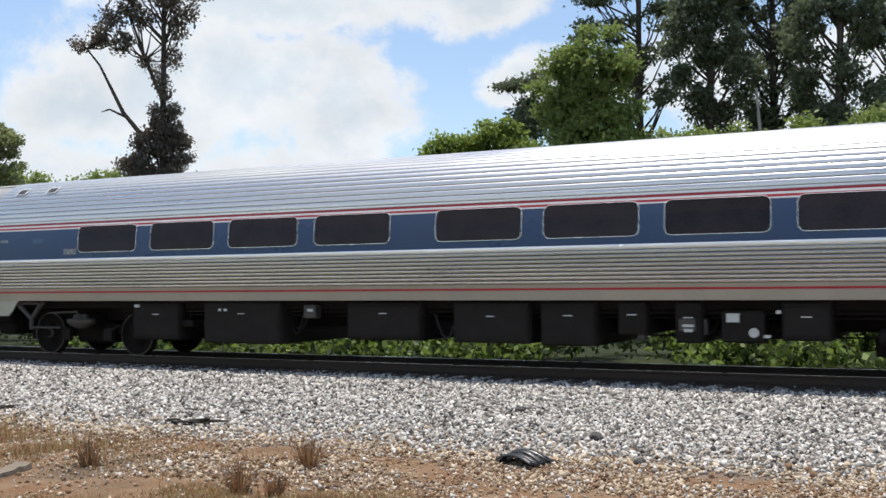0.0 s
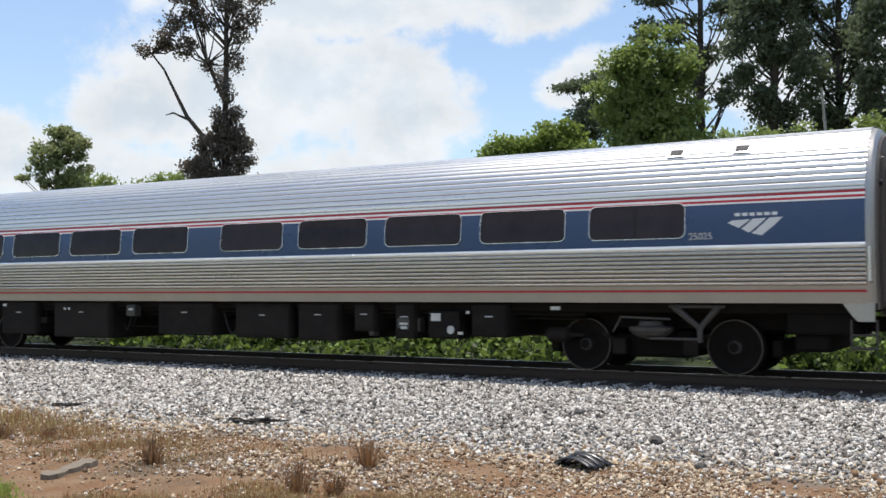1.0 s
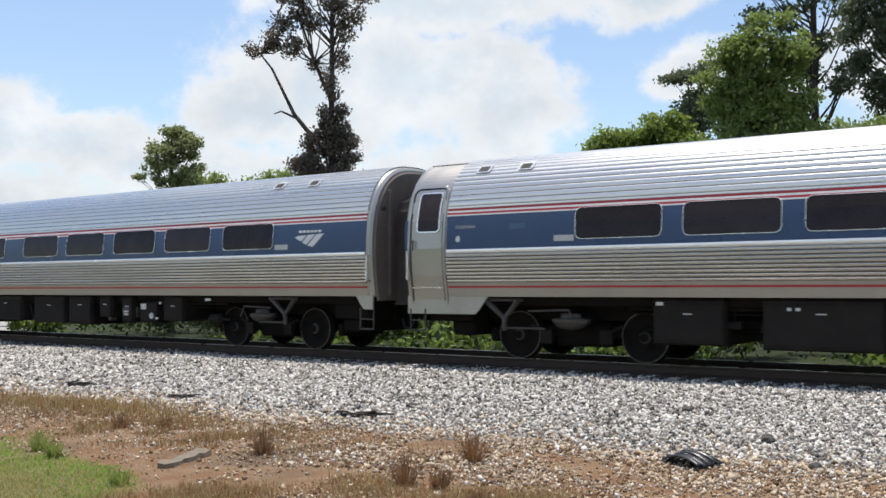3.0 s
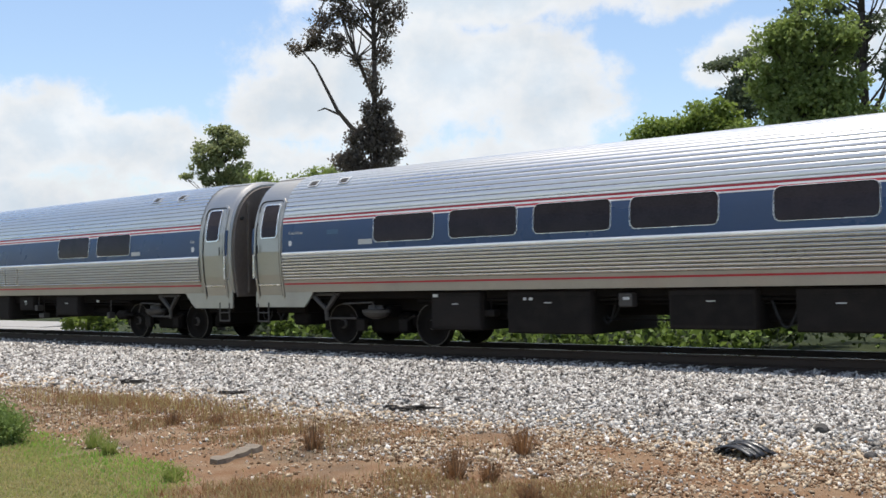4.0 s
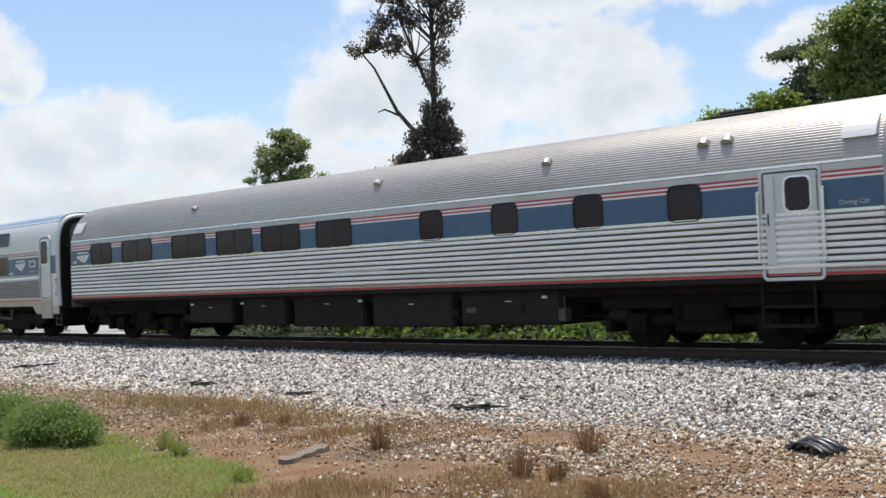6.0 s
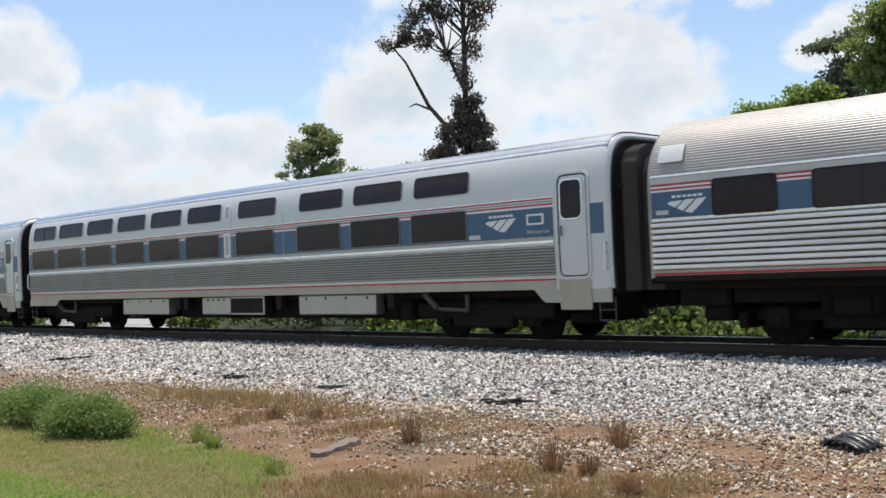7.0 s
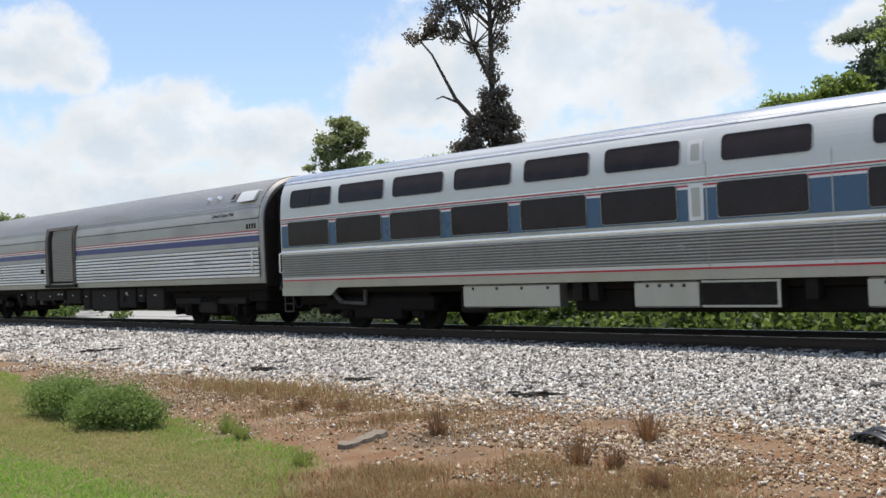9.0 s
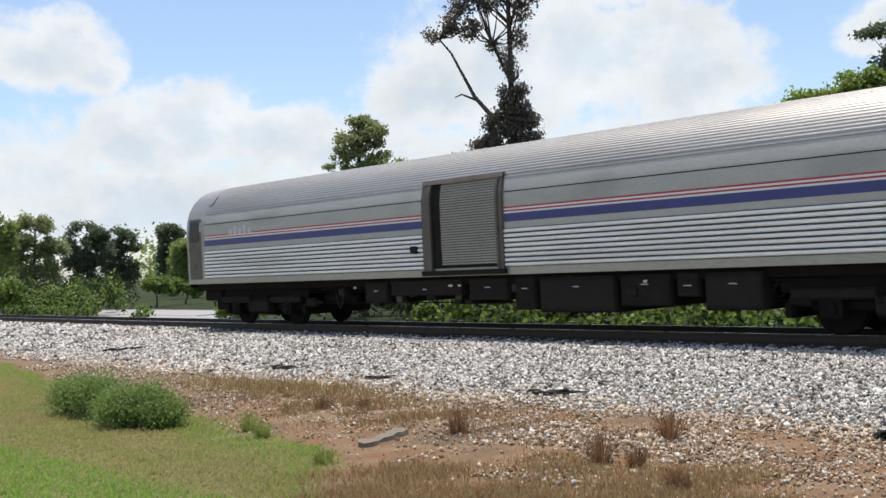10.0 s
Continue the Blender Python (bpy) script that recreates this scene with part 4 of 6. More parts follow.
    for x in (-9.07, 9.07):
        bogie(car, x)
        piece("damper_arm", joined(rod((x - 1.65, -1.36, 1.0), (x - 1.25, -1.36, 0.68), 0.07), rod((x - 1.25, -1.36, 0.68), (x - 0.35, -1.36, 0.64), 0.045), rod((x - 0.35, -1.36, 0.62), (x - 0.35, -1.36, 0.98), 0.05)), car, "grey steel bogie arm", mat=YOKE)
        piece("bogie_frame_side", joined(box(x - 1.95, x + 1.95, -1.28, -1.1, 0.46, 0.8, 0.05), box(x - 0.85, x + 0.85, -1.3, -1.08, 0.26, 0.56, 0.05)), car, "dark cast bogie frame", mat=UNDER)
        piece("bolster", box(x - 1.6, x + 1.6, -1.05, 1.05, 0.5, 0.95, 0.05), car, mat=UNDER)
        s = 1 if x > 0 else -1
        piece("end_sill", joined(box(x + s * 2.7 - 0.6, x + s * 2.7 + 0.6, -1.1, 1.1, 0.6, 0.95, 0.04), box(x + s * 2.4 - 0.3, x + s * 2.4 + 0.3, -1.0, 1.0, 0.36, 0.62, 0.05)), car, mat=UNDER)
        piece("brake_gear", box(x - s * 3.0 - 0.5, x - s * 3.0 + 0.5, -1.0, 1.0, 0.4, 0.92, 0.05), car, mat=UNDER_BOX)
    piece("underframe", box(-12.4, 12.4, -1.2, 1.2, 0.9, 1.1, 0.03), car, mat=UNDER)
    piece("tank", box(-3.2, 6.2, -1.1, 1.1, 0.45, 0.92, 0.05), car, mat=UNDER)
    for x in (-12.62, 12.62):
        end_wall(car, TALL, x, UNDER_BOX)
        coupling(car, x, TALL, 3.8, 1.12)
    return car


def baggage():
    car = tagged(new("baggage_car"), "old fluted baggage car with a roller door and violet stripe", "baggage car")
    sec = OLD
    piece("body", solid_body(sec, -12.62, 12.62), car, mat=STEEL_OLD)
    for a, b in ((-11.5, -1.74), (0.86, 12.5)):
        low = [(-sec.out(z), z) for z in np.linspace(1.38, 2.21, 20)]
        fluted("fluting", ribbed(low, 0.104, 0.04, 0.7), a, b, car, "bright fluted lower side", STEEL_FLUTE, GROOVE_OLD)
        piece("sill", slab(sec, a, b, 1.22, 1.37, 0.01, mids=0), car, mat=STEEL_OLD)
        for z0, z1, m in ((2.225, 2.345, PANEL_OLD), (2.35, 2.525, VIOLET), (2.53, 2.565, WHITE), (2.567, 2.597, RED), (2.599, 2.635, WHITE), (2.637, 2.667, RED)):
            piece("stripe", slab(sec, a, b, z0, z1, 0.008, mids=1), car, mat=m)
        piece("letterboard", slab(sec, a, b, 2.675, 3.0, 0.005, mids=3), car, mat=PANEL_OLD)
        piece("gutter", slab(sec, a, b, 3.005, 3.03, 0.03, mids=0), car, mat=PANEL_OLD)
        # A thin black strip drawn as the gutter's shadow.
        piece("drip_shadow_strip", slab(sec, a, b, 2.985, 3.003, 0.012, mids=0), car, mat=GASKET)
        piece("upper_panel", slab(sec, a, b, 3.04, 3.3, 0.006, mids=4), car, "smooth grey upper panel", mat=PANEL_OLD)
        piece("gutter", slab(sec, a, b, 3.305, 3.325, 0.02, mids=0), car, mat=STEEL_OLD)
    piece("roof", extruded(ribbed(sec.roof(3.36, 200), 0.07, 0.007, 0.6), -11.6, 12.5), car, "dull ribbed roof", mat=STEEL_OLD)
    piece("door_recess", slab(sec, -1.45, 0.7, 1.40, 3.40, 0.006, mids=16), car, mat=UNDER_BOX)
    for a, b, out in ((-1.72, -1.5, 0.05), (-1.5, -1.42, 0.075), (0.66, 0.72, 0.075), (0.72, 0.84, 0.05)):
        piece("door_post", slab(sec, a, b, 1.36, 3.33, out, mids=14), car, "worn brown steel door post", mat=DOOR_FRAME)
    piece("door_lintel", slab(sec, -1.72, 0.84, 3.335, 3.44, 0.08, mids=2), car, "worn brown steel lintel", mat=DOOR_FRAME)
    rows = [(-sec.out(z) - 0.022, z) for z in np.linspace(1.47, 3.36, 60)]
    fluted("roller_door", ribbed(rows, 0.058, 0.015, 0.7), -1.1, 0.64, car, "grey slatted roller door", ROLLER, GROOVE_OLD)
    piece("door_sill", slab(sec, -1.75, 0.88, 1.24, 1.355, 0.1, mids=0), car, mat=UNDER_BOX)
    piece("end_door", slab(sec, -12.42, -11.7, 1.36, 3.2, 0.006, 0.05), car, "dull grey vestibule panel", mat=DOOR_FRAME)
    piece("end_door_window", slab(sec, -12.36, -11.82, 2.5, 3.1, 0.012, 0.05), car, mat=GLASS)
    piece("lamp_box", slab(sec, -2.15, -1.93, 1.78, 1.95, 0.07, 0.02), car, "small square box", mat=UNDER_BOX)
    lettering("United States Mail", 10.05, 3.12, 0.16, sec, UNDER_BOX, car, "mail_lettering", "dark lettering")
    for i in range(4):
        piece("number_bar", slab(sec, 11.9 + i * 0.13, 11.98 + i * 0.13, 2.72, 2.86, 0.012, mids=0), car, "dark number bar", mat=UNDER_BOX)
    for i in range(5):
        piece("emblem_bar", slab(sec, -10.1 + i * 0.25, -9.94 + i * 0.25, 2.62, 2.80 + 0.06 * (i % 2), 0.014, mids=0), car, mat=TAG)
    piece("roof_box", slab(sec, 11.35, 12.2, 3.5, 3.80, 0.10, 0.04), car, "pale roof equipment cover", mat=WHITE_ROOF)
    h = piece("roof_vent", slab(sec, 10.84, 11.12, 3.56, 3.8, 0.05, 0.02), car, mat=STEEL_OLD)
    piece("vent_opening", slab(sec, 10.89, 11.07, 3.6, 3.76, 0.056, 0.02), h, mat=GASKET)
    piece("roof_vent", slab(sec, -11.5, -11.25, 3.6, 3.85, 0.05, 0.02), car, mat=STEEL_OLD)
    for x in (9.6, 10.15):
        piece("roof_vent", turned([(-0.06, 0.08), (-0.05, 0.10), (0.06, 0.09), (0.08, 0.04)], 12), car, "small round roof vent", pose(x, -sec.out(3.68), 3.68, 50), mat=STEEL_BRIGHT)
    grab_rail(car, 12.2, 1.5, 2.15)
    for x in (-9.2, 9.2):
        bogie(car, x)
        piece("bogie_frame_side", joined(box(x - 2.0, x + 2.0, -1.2, -1.05, 0.62, 0.82, 0.04), box(x - 0.5, x + 0.5, -1.25, -1.0, 0.36, 0.7, 0.04)), car, mat=UNDER_BOX)
    equipment(car, [(-4.2, -3.3, 0.6), (-3.2, -0.7, 0.78), (-0.5, 0.7, 0.66), (0.9, 1.5, 0.45), (1.6, 3.6, 0.4), (3.7, 4.9, 0.52), (5.0, 5.5, 0.7), (5.6, 6.8, 0.45)])
    piece("underframe", box(-12.5, 12.5, -1.3, 1.3, 1.02, 1.25, 0.03), car, mat=UNDER)
    clutter(car, 6.9)
    fittings(car, 23, -6.9, 6.9)
    for x in (-12.62, 12.62):
        end_wall(car, sec, x, UNDER_BOX)
        coupling(car, x, sec, 3.6 if x > 0 else 3.3, 1.0 if x > 0 else 0.6)
    return car


def make_train():
    """The nine cars, first to last."""
    a = coach("stainless steel coach with blue window band and corrugated roof")
    cars = [a] + [copy_thing(a, pose(0, 0, 0)) for i in range(3)]
    for car, words in zip(cars, ("25082", "25025", "", "")):
        for x in (9.85, -9.2):
            if words:
                lettering(words, x, 2.2, 0.155, TUBE, TAG, car, "car_number", "white car number")
            else:
                piece("number_bar", slab(TUBE, x, x + 0.4, 2.2, 2.31, 0.008, mids=0), car, "pale number bar", mat=TAG)
    cars.append(lounge())
    cars.append(diner())
    s = sleeper("grey sleeping car with two rows of dark windows")
    twin = copy_thing(s, pose(0, 0, 0))
    lettering("62017", 9.02, 2.14, 0.13, TALL, TAG, twin, "car_number", "white car number")
    piece("number_bar", slab(TALL, 9.02, 9.34, 2.14, 2.23, 0.008, mids=0), s, "pale number bar", mat=TAG)
    cars += [s, twin]
    cars.append(baggage())
    return cars


CARS = make_train()


# ---- ground, ballast and track ----
def bend_of(x):
    return track_y(x) - CENTRE


def ground_z(x, y):
    u = y - bend_of(x)
    z = float(np.interp(u, [-60, 4, 10.6, 11.6, 15.6, 16.2, 19.8, 22.5, 26, 60], [-0.62, -0.62, -0.6, -0.55, -0.26, -0.235, -0.235, -0.55, -0.6, -0.55]))
    near = max(0.0, 1 - max(abs(u - 9) - 6, 0) / 4)
    return z + 0.035 * near * noise.noise((x * 0.5, y * 0.5, 0.3)) + 0.01 * near * noise.noise((x * 2.3, y * 2.3, 1.7))


def spread(lo, hi, step, far):
    a, s = [lo], step
    while a[-1] > -far:
        s *= 1.35
        a.append(a[-1] - s)
    b, s = [hi], step
    while b[-1] < far:
        s *= 1.35
        b.append(b[-1] + s)
    return list(reversed(a)) + list(np.arange(lo + step, hi, step)) + b


def ground_material():
    m = bpy.data.materials.new("ground_earth_and_grass")
    m.use_nodes = True
    n, l = m.node_tree.nodes, m.node_tree.links
    p = n["Principled BSDF"]
    p.inputs["Roughness"].default_value, p.inputs["Specular IOR Level"].default_value = 0.95, 0.15
    xyz = n.new("ShaderNodeSeparateXYZ")
    tc = n.new("ShaderNodeTexCoord").outputs["Object"]
    l.new(tc, xyz.inputs[0])

    def mth(op, a, b=None):
        k = n.new("ShaderNodeMath")
        k.operation = op
        for i, v in enumerate((a, b)):
            if isinstance(v, (int, float)):
                k.inputs[i].default_value = v
            elif v is not None:
                l.new(v, k.inputs[i])
        return k.outputs[0]

    def nz(scale, detail=4, rough=0.6):
        k = n.new("ShaderNodeTexNoise")
        k.inputs["Scale"].default_value, k.inputs["Detail"].default_value, k.inputs["Roughness"].default_value = scale, detail, rough
        l.new(tc, k.inputs["Vector"])
        return k.outputs["Fac"]

    def ramp(v, lo, hi):
        k = n.new("ShaderNodeMapRange")
        k.inputs["From Min"].default_value, k.inputs["From Max"].default_value = lo, hi
        l.new(v, k.inputs["Value"])
        return k.outputs[0]

    def blend(f, a, b):
        k = n.new("ShaderNodeMix")
        k.data_type = "RGBA"
        l.new(f, k.inputs["Factor"])
        for v, s in ((a, "A"), (b, "B")):
            if isinstance(v, tuple):
                k.inputs[s].default_value = (*v, 1)
            else:
                l.new(v, k.inputs[s])
        return k.outputs["Result"]
    x, y = xyz.outputs[0], xyz.outputs[1]
    u = mth("SUBTRACT", y, mth("MULTIPLY", mth("MULTIPLY", x, x), BEND))
    patch, mid, grain = nz(0.55, 5), nz(2.4, 6), nz(28, 4, 0.7)
    earth = blend(ramp(mid, 0.38, 0.64), (0.18, 0.10, 0.053), (0.22, 0.148, 0.09))
    earth = blend(ramp(patch, 0.5, 0.66), earth, (0.12, 0.09, 0.06))
    earth = blend(ramp(grain, 0.55, 0.75), earth, (0.31, 0.245, 0.18))
    earth = blend(ramp(nz(7, 5), 0.6, 0.75), earth, (0.085, 0.066, 0.05))
    # the mown grass near the road side
    border = mth("ADD", mth("SUBTRACT", mth("ADD", 5.5, mth("MULTIPLY", x, -0.19)), y), mth("MULTIPLY", mth("SUBTRACT", mid, 0.5), 1.6))
    right = mth("ADD", mth("SUBTRACT", mth("ADD", 0.53, mth("MULTIPLY", x, -0.71)), y), mth("MULTIPLY", mth("SUBTRACT", mid, 0.5), 1.2))
    lawn = ramp(mth("MINIMUM", border, right), -0.2, 0.4)
    green = blend(ramp(patch, 0.4, 0.6), (0.14, 0.135, 0.055), (0.165, 0.145, 0.068))
    base = blend(lawn, earth, green)
    # The dark spots stand in for shade in the gaps between stones.
    stone = blend(ramp(nz(60, 2), 0.42, 0.6), (0.06, 0.056, 0.05), (0.26, 0.25, 0.235))
    bed = ramp(mth("ADD", u, mth("MULTIPLY", mth("SUBTRACT", mid, 0.5), 1.2)), 10.9, 11.5)
    base = blend(bed, base, stone)
    wild = ramp(mth("ADD", u, mid), 20.6, 21.6)
    # Near-black tones put the shade under the growth into the ground's colour.
    base = blend(wild, base, blend(ramp(patch, 0.4, 0.6), (0.022, 0.03, 0.012), (0.04, 0.05, 0.02)))
    l.new(base, p.inputs["Base Color"])
    b = n.new("ShaderNodeBump")
    b.inputs["Strength"].default_value, b.inputs["Distance"].default_value = 0.7, 0.03
    l.new(mth("ADD", grain, nz(9, 4)), b.inputs["Height"])
    l.new(b.outputs[0], p.inputs["Normal"])
    return m


def make_ground():
    xs, ys = spread(-46, 12, 0.55, 1500), spread(3, 27, 0.4, 1500)
    nx, ny = len(xs), len(ys)
    v = [(x, y, ground_z(x, y)) for x in xs for y in ys]
    f = [(i * ny + j, (i + 1) * ny + j, (i + 1) * ny + j + 1, i * ny + j + 1) for i in range(nx - 1) for j in range(ny - 1)]
    ob = piece("ground", (v, f), mat=ground_material(), smooth=True)
    tagged(ob, "bare reddish earth with patchy grass beside the ballast", "ground", kind="structure")


make_ground()


def many(name, verts, counts, faces, mats, mat_index=None, label="", category="", smooth=False):
    """One mesh of many small rigid bits: verts (n, k, 3), the same faces for each."""
    n, k = verts.shape[:2]
    fs = np.array(faces)
    idx = (fs[None] + (np.arange(n) * k)[:, None, None]).reshape(-1, fs.shape[1])
    me = bpy.data.meshes.new(name)
    me.vertices.add(n * k)
    me.vertices.foreach_set("co", verts.reshape(-1).astype(np.float32))
    me.loops.add(idx.size)
    me.loops.foreach_set("vertex_index", idx.reshape(-1).astype(np.int32))
    me.polygons.add(len(idx))
    me.polygons.foreach_set("loop_start", (np.arange(len(idx)) * fs.shape[1]).astype(np.int32))
    for m in mats:
        me.materials.append(m)
    if mat_index is not None:
        me.polygons.foreach_set("material_index", np.repeat(mat_index, len(faces)).astype(np.int32))
    me.update(calc_edges=True)
    ob = new(name, me)
    return tagged(ob, label, category, kind="stuff") if category else ob


def turns(n, rng):
    """n random rotation matrices."""
    q = rng.normal(size=(n, 4))
    q /= np.linalg.norm(q, axis=1)[:, None]
    w, x, y, z = q.T
    return np.stack([np.stack([1 - 2 * (y * y + z * z), 2 * (x * y - w * z), 2 * (x * z + w * y)], -1), np.stack([2 * (x * y + w * z), 1 - 2 * (x * x + z * z), 2 * (y * z - w * x)], -1), np.stack([2 * (x * z - w * y), 2 * (y * z + w * x), 1 - 2 * (x * x + y * y)], -1)], 1)


CUBE = np.array([(x, y, z) for x in (-1, 1) for y in (-1, 1) for z in (-1, 1)], float)
CUBE_FACES = [(0, 1, 3, 2), (4, 6, 7, 5), (0, 4, 5, 1), (2, 3, 7, 6), (0, 2, 6, 4), (1, 5, 7, 3)]


def stones(name, xs, us, size, rng, mats, weights, label, category, sink=0.3):
    n = len(xs)
    ys = us + BEND * xs * xs
    zs = np.array([ground_z(x, y) for x, y in zip(xs, ys)])
    shape = CUBE[None] * (0.5 * size[:, None, None]) * rng.uniform(0.62, 1.15, (n, 1, 3)) * np.array([1, 1, 0.8])
    shape = shape * rng.uniform(0.45, 1.15, (n, 8, 1)) * rng.uniform(0.7, 1.25, (n, 8, 3))
    v = np.einsum("nij,nkj->nki", turns(n, rng), shape)
    v += np.stack([xs, ys, zs + size * (0.5 - sink)], -1)[:, None]
    many(name, v, None, CUBE_FACES, mats, rng.choice(len(mats), n, p=weights), label, category)


rng = np.random.default_rng(7)
STONES = [material("pale_limestone", (0.545, 0.52, 0.48), 0.9, vary=0.25, scale=8, bump=0.4, bump_scale=60, island=1.2, spec=0.2), material("grey_stone", (0.28, 0.255, 0.225), 0.9, vary=0.3, scale=8, bump=0.4, bump_scale=60, island=1.0, spec=0.2), material("dark_stone", (0.085, 0.08, 0.075), 0.9, vary=0.3, scale=8, bump=0.4, bump_scale=60, spec=0.2)]
PEBBLES = [material("tan_pebble", (0.43, 0.345, 0.245), 0.9, vary=0.3, scale=8, island=1.0, spec=0.2), STONES[0], material("brown_clod", (0.19, 0.12, 0.072), 0.95, vary=0.3, scale=8, island=0.8, spec=0.1)]


def make_ballast():
    lots_x, lots_u, lots_s = [], [], []
    for x0, x1, per, size in ((-9, 7, 680, 0.039), (-18, -9, 560, 0.044), (-30, -18, 330, 0.056), (-50, -30, 110, 0.08), (-85, -50, 36, 0.12)):
        n = int((x1 - x0) * 6.4 * per)
        x = rng.uniform(x0, x1, n)
        u = 10.9 + 6.4 * rng.random(n) ** 0.92
        lots_x.append(x), lots_u.append(u), lots_s.append(rng.gamma(9, size / 9, n).clip(0.5 * size, 1.9 * size))
    x, u, s = map(np.concatenate, (lots_x, lots_u, lots_s))
    keep = u + 0.55 * np.array([noise.noise((a * 0.6, b * 0.6, 5.0)) for a, b in zip(x, u)]) + rng.normal(0, 0.22, len(u)) > 11.2
    dusty = keep & (u < 11.2 + np.abs(rng.normal(0, 0.75, len(u))))
    clean = keep & ~dusty
    stones("ballast_stones", x[clean], u[clean], s[clean], rng, STONES, [0.52, 0.34, 0.14], "pale crushed limestone ballast", "ballast")
    stones("dusty_ballast_stones", x[dusty], u[dusty], s[dusty], rng, [PEBBLES[0], STONES[0], STONES[1], PEBBLES[2]], [0.46, 0.22, 0.18, 0.14], "tan dusty stones at the ballast's foot", "ballast")
    n = 95000
    x, u = rng.uniform(-26, 4, n), 11.6 - np.abs(rng.normal(0, 1.9, n))
    near = rng.random(n) < 0.42
    x, u = np.where(near, rng.uniform(-8.5, 4, n), x), np.where(near, 11.4 - 4.2 * rng.random(n) ** 1.5, u)
    bare = np.array([noise.noise((a * 0.7, b * 0.9, 11.0)) for a, b in zip(x, u)])
    keep = (u > 4) & (bare + rng.normal(0, 0.2, n) > -0.12 - 0.16 * (x < -8)) & ~((u < 5.2 - 0.19 * x) & (x < -7.5))
    stones("loose_gravel", x[keep], u[keep], rng.gamma(4, 0.022 / 4, n).clip(0.008, 0.075)[keep], rng, PEBBLES, [0.5, 0.12, 0.38], "scattered tan and white gravel on earth", "gravel", 0.25)


make_ballast()


def along(pts_yz, xs, dy, close=True):
    """An outline swept along the track's curve, dy from its middle line."""
    n = len(pts_yz)
    v = [(x, track_y(x) + dy + y, z) for x in xs for y, z in pts_yz]
    f = []
    for a in range(len(xs) - 1):
        for i in range(n):
            j = (i + 1) % n
            f.append((a * n + i, a * n + j, a * n + n + j, a * n + n + i))
    f += [tuple(range(n - 1, -1, -1)), tuple(range((len(xs) - 1) * n, len(xs) * n))]
    return v, f


def make_track():
    xs = [-400, -320, -250, -200] + list(range(-160, 260, 4)) + [300, 360, 420]
    web = [(-0.075, -0.18), (0.075, -0.18), (0.07, -0.165), (0.012, -0.145), (0.012, -0.045), (0.036, -0.035), (0.036, -0.006), (-0.036, -0.006), (-0.036, -0.035), (-0.012, -0.045), (-0.012, -0.145), (-0.07, -0.165)]
    head = [(-0.034, -0.0058), (0.034, -0.0058), (0.034, -0.003), (0.026, 0.0), (-0.026, 0.0), (-0.034, -0.003)]
    track = tagged(new("railway_track"), "rusty steel rails on wooden sleepers in pale ballast", "railway track", kind="structure")
    for dy in (-0.755, 0.755):
        r = piece("rail", along(web, xs, dy), track, "rusty rail", mat=RAIL)
        piece("rail_head", along(head, xs, dy), r, "polished running surface", mat=RAIL_TOP)
    tie = mesh_of("sleeper", *box(-0.115, 0.115, -1.3, 1.3, -0.36, -0.185, 0.015), TIE)
    plate = mesh_of("tie_plate", *box(-0.09, 0.09, -0.17, 0.17, -0.186, -0.172), RAIL)
    for i in range(150):
        x = -66 + i * 0.51
        s = piece("sleeper", tie, track, at=pose(x, track_y(x), 0, 0, 0, math.degrees(2 * BEND * x)))
    lots = []
    for i in range(620):
        x = -370 + i * 0.51 if i < 596 else 10.5 + (i - 596) * 0.51
        if -66 <= x <= 10.4:
            continue
        v, f = box(-0.115, 0.115, -1.3, 1.3, -0.36, -0.185)
        lots.append(([(p[0] + x, p[1] + track_y(x), p[2]) for p in v], f))
    tagged(piece("far_sleepers", joined(*lots), track, "wooden sleepers", mat=TIE), kind="stuff")


make_track()


def make_road():
    m = material("pale_asphalt", (0.30, 0.29, 0.27), 0.9, vary=0.15, scale=0.5, bump=0.3, bump_scale=60)
    xs = list(range(-150, -42, 4))
    v, f = along([(-2.2, -0.62), (2.2, -0.62), (2.1, -0.50), (0, -0.47), (-2.1, -0.50)], xs, 10.6)
    tagged(piece("road", (v, f), mat=m), "pale asphalt road beyond the track", "road", kind="structure")
    v, f = along([(-3.4, -0.62), (3.4, -0.62), (3.3, -0.53), (-3.3, -0.53)], [-54, -50, -46, -42], 6.0)
    tagged(piece("pavement", (v, f), mat=m), "pale paved lay-by beyond the track", "pavement", kind="structure")


make_road()


# ---- trees and growth ----
BARK = material("grey_brown_bark", (0.075, 0.06, 0.048), 0.9, vary=0.3, scale=3, bump=0.6, bump_scale=25, stretch=(1, 1, 0.3))
LEAF_DARK = leaf_material("dark_backlit_leaf", (0.185, 0.155, 0.128), 0.35, (0.21, 0.175, 0.13))
LEAF_GREEN = leaf_material("mid_green_leaf", (0.20, 0.25, 0.085), 0.4, (0.34, 0.44, 0.12))
LEAF_BRIGHT = leaf_material("bright_green_leaf", (0.185, 0.24, 0.06), 0.4, (0.32, 0.42, 0.09))
LEAF_PINE = leaf_material("dark_pine_needles", (0.135, 0.16, 0.10), 0.35, (0.18, 0.22, 0.12))
LEAF_YELLOW = leaf_material("yellow_green_leaf", (0.25, 0.275, 0.125), 0.35, (0.38, 0.42, 0.19))
LEAF_SHRUB = leaf_material("grey_green_shrub_leaf", (0.18, 0.25, 0.075), 0.14, (0.22, 0.32, 0.08))
LEAF_WEED = leaf_material("sunlit_weed_leaf", (0.16, 0.23, 0.055), 0.5, (0.2, 0.28, 0.06))
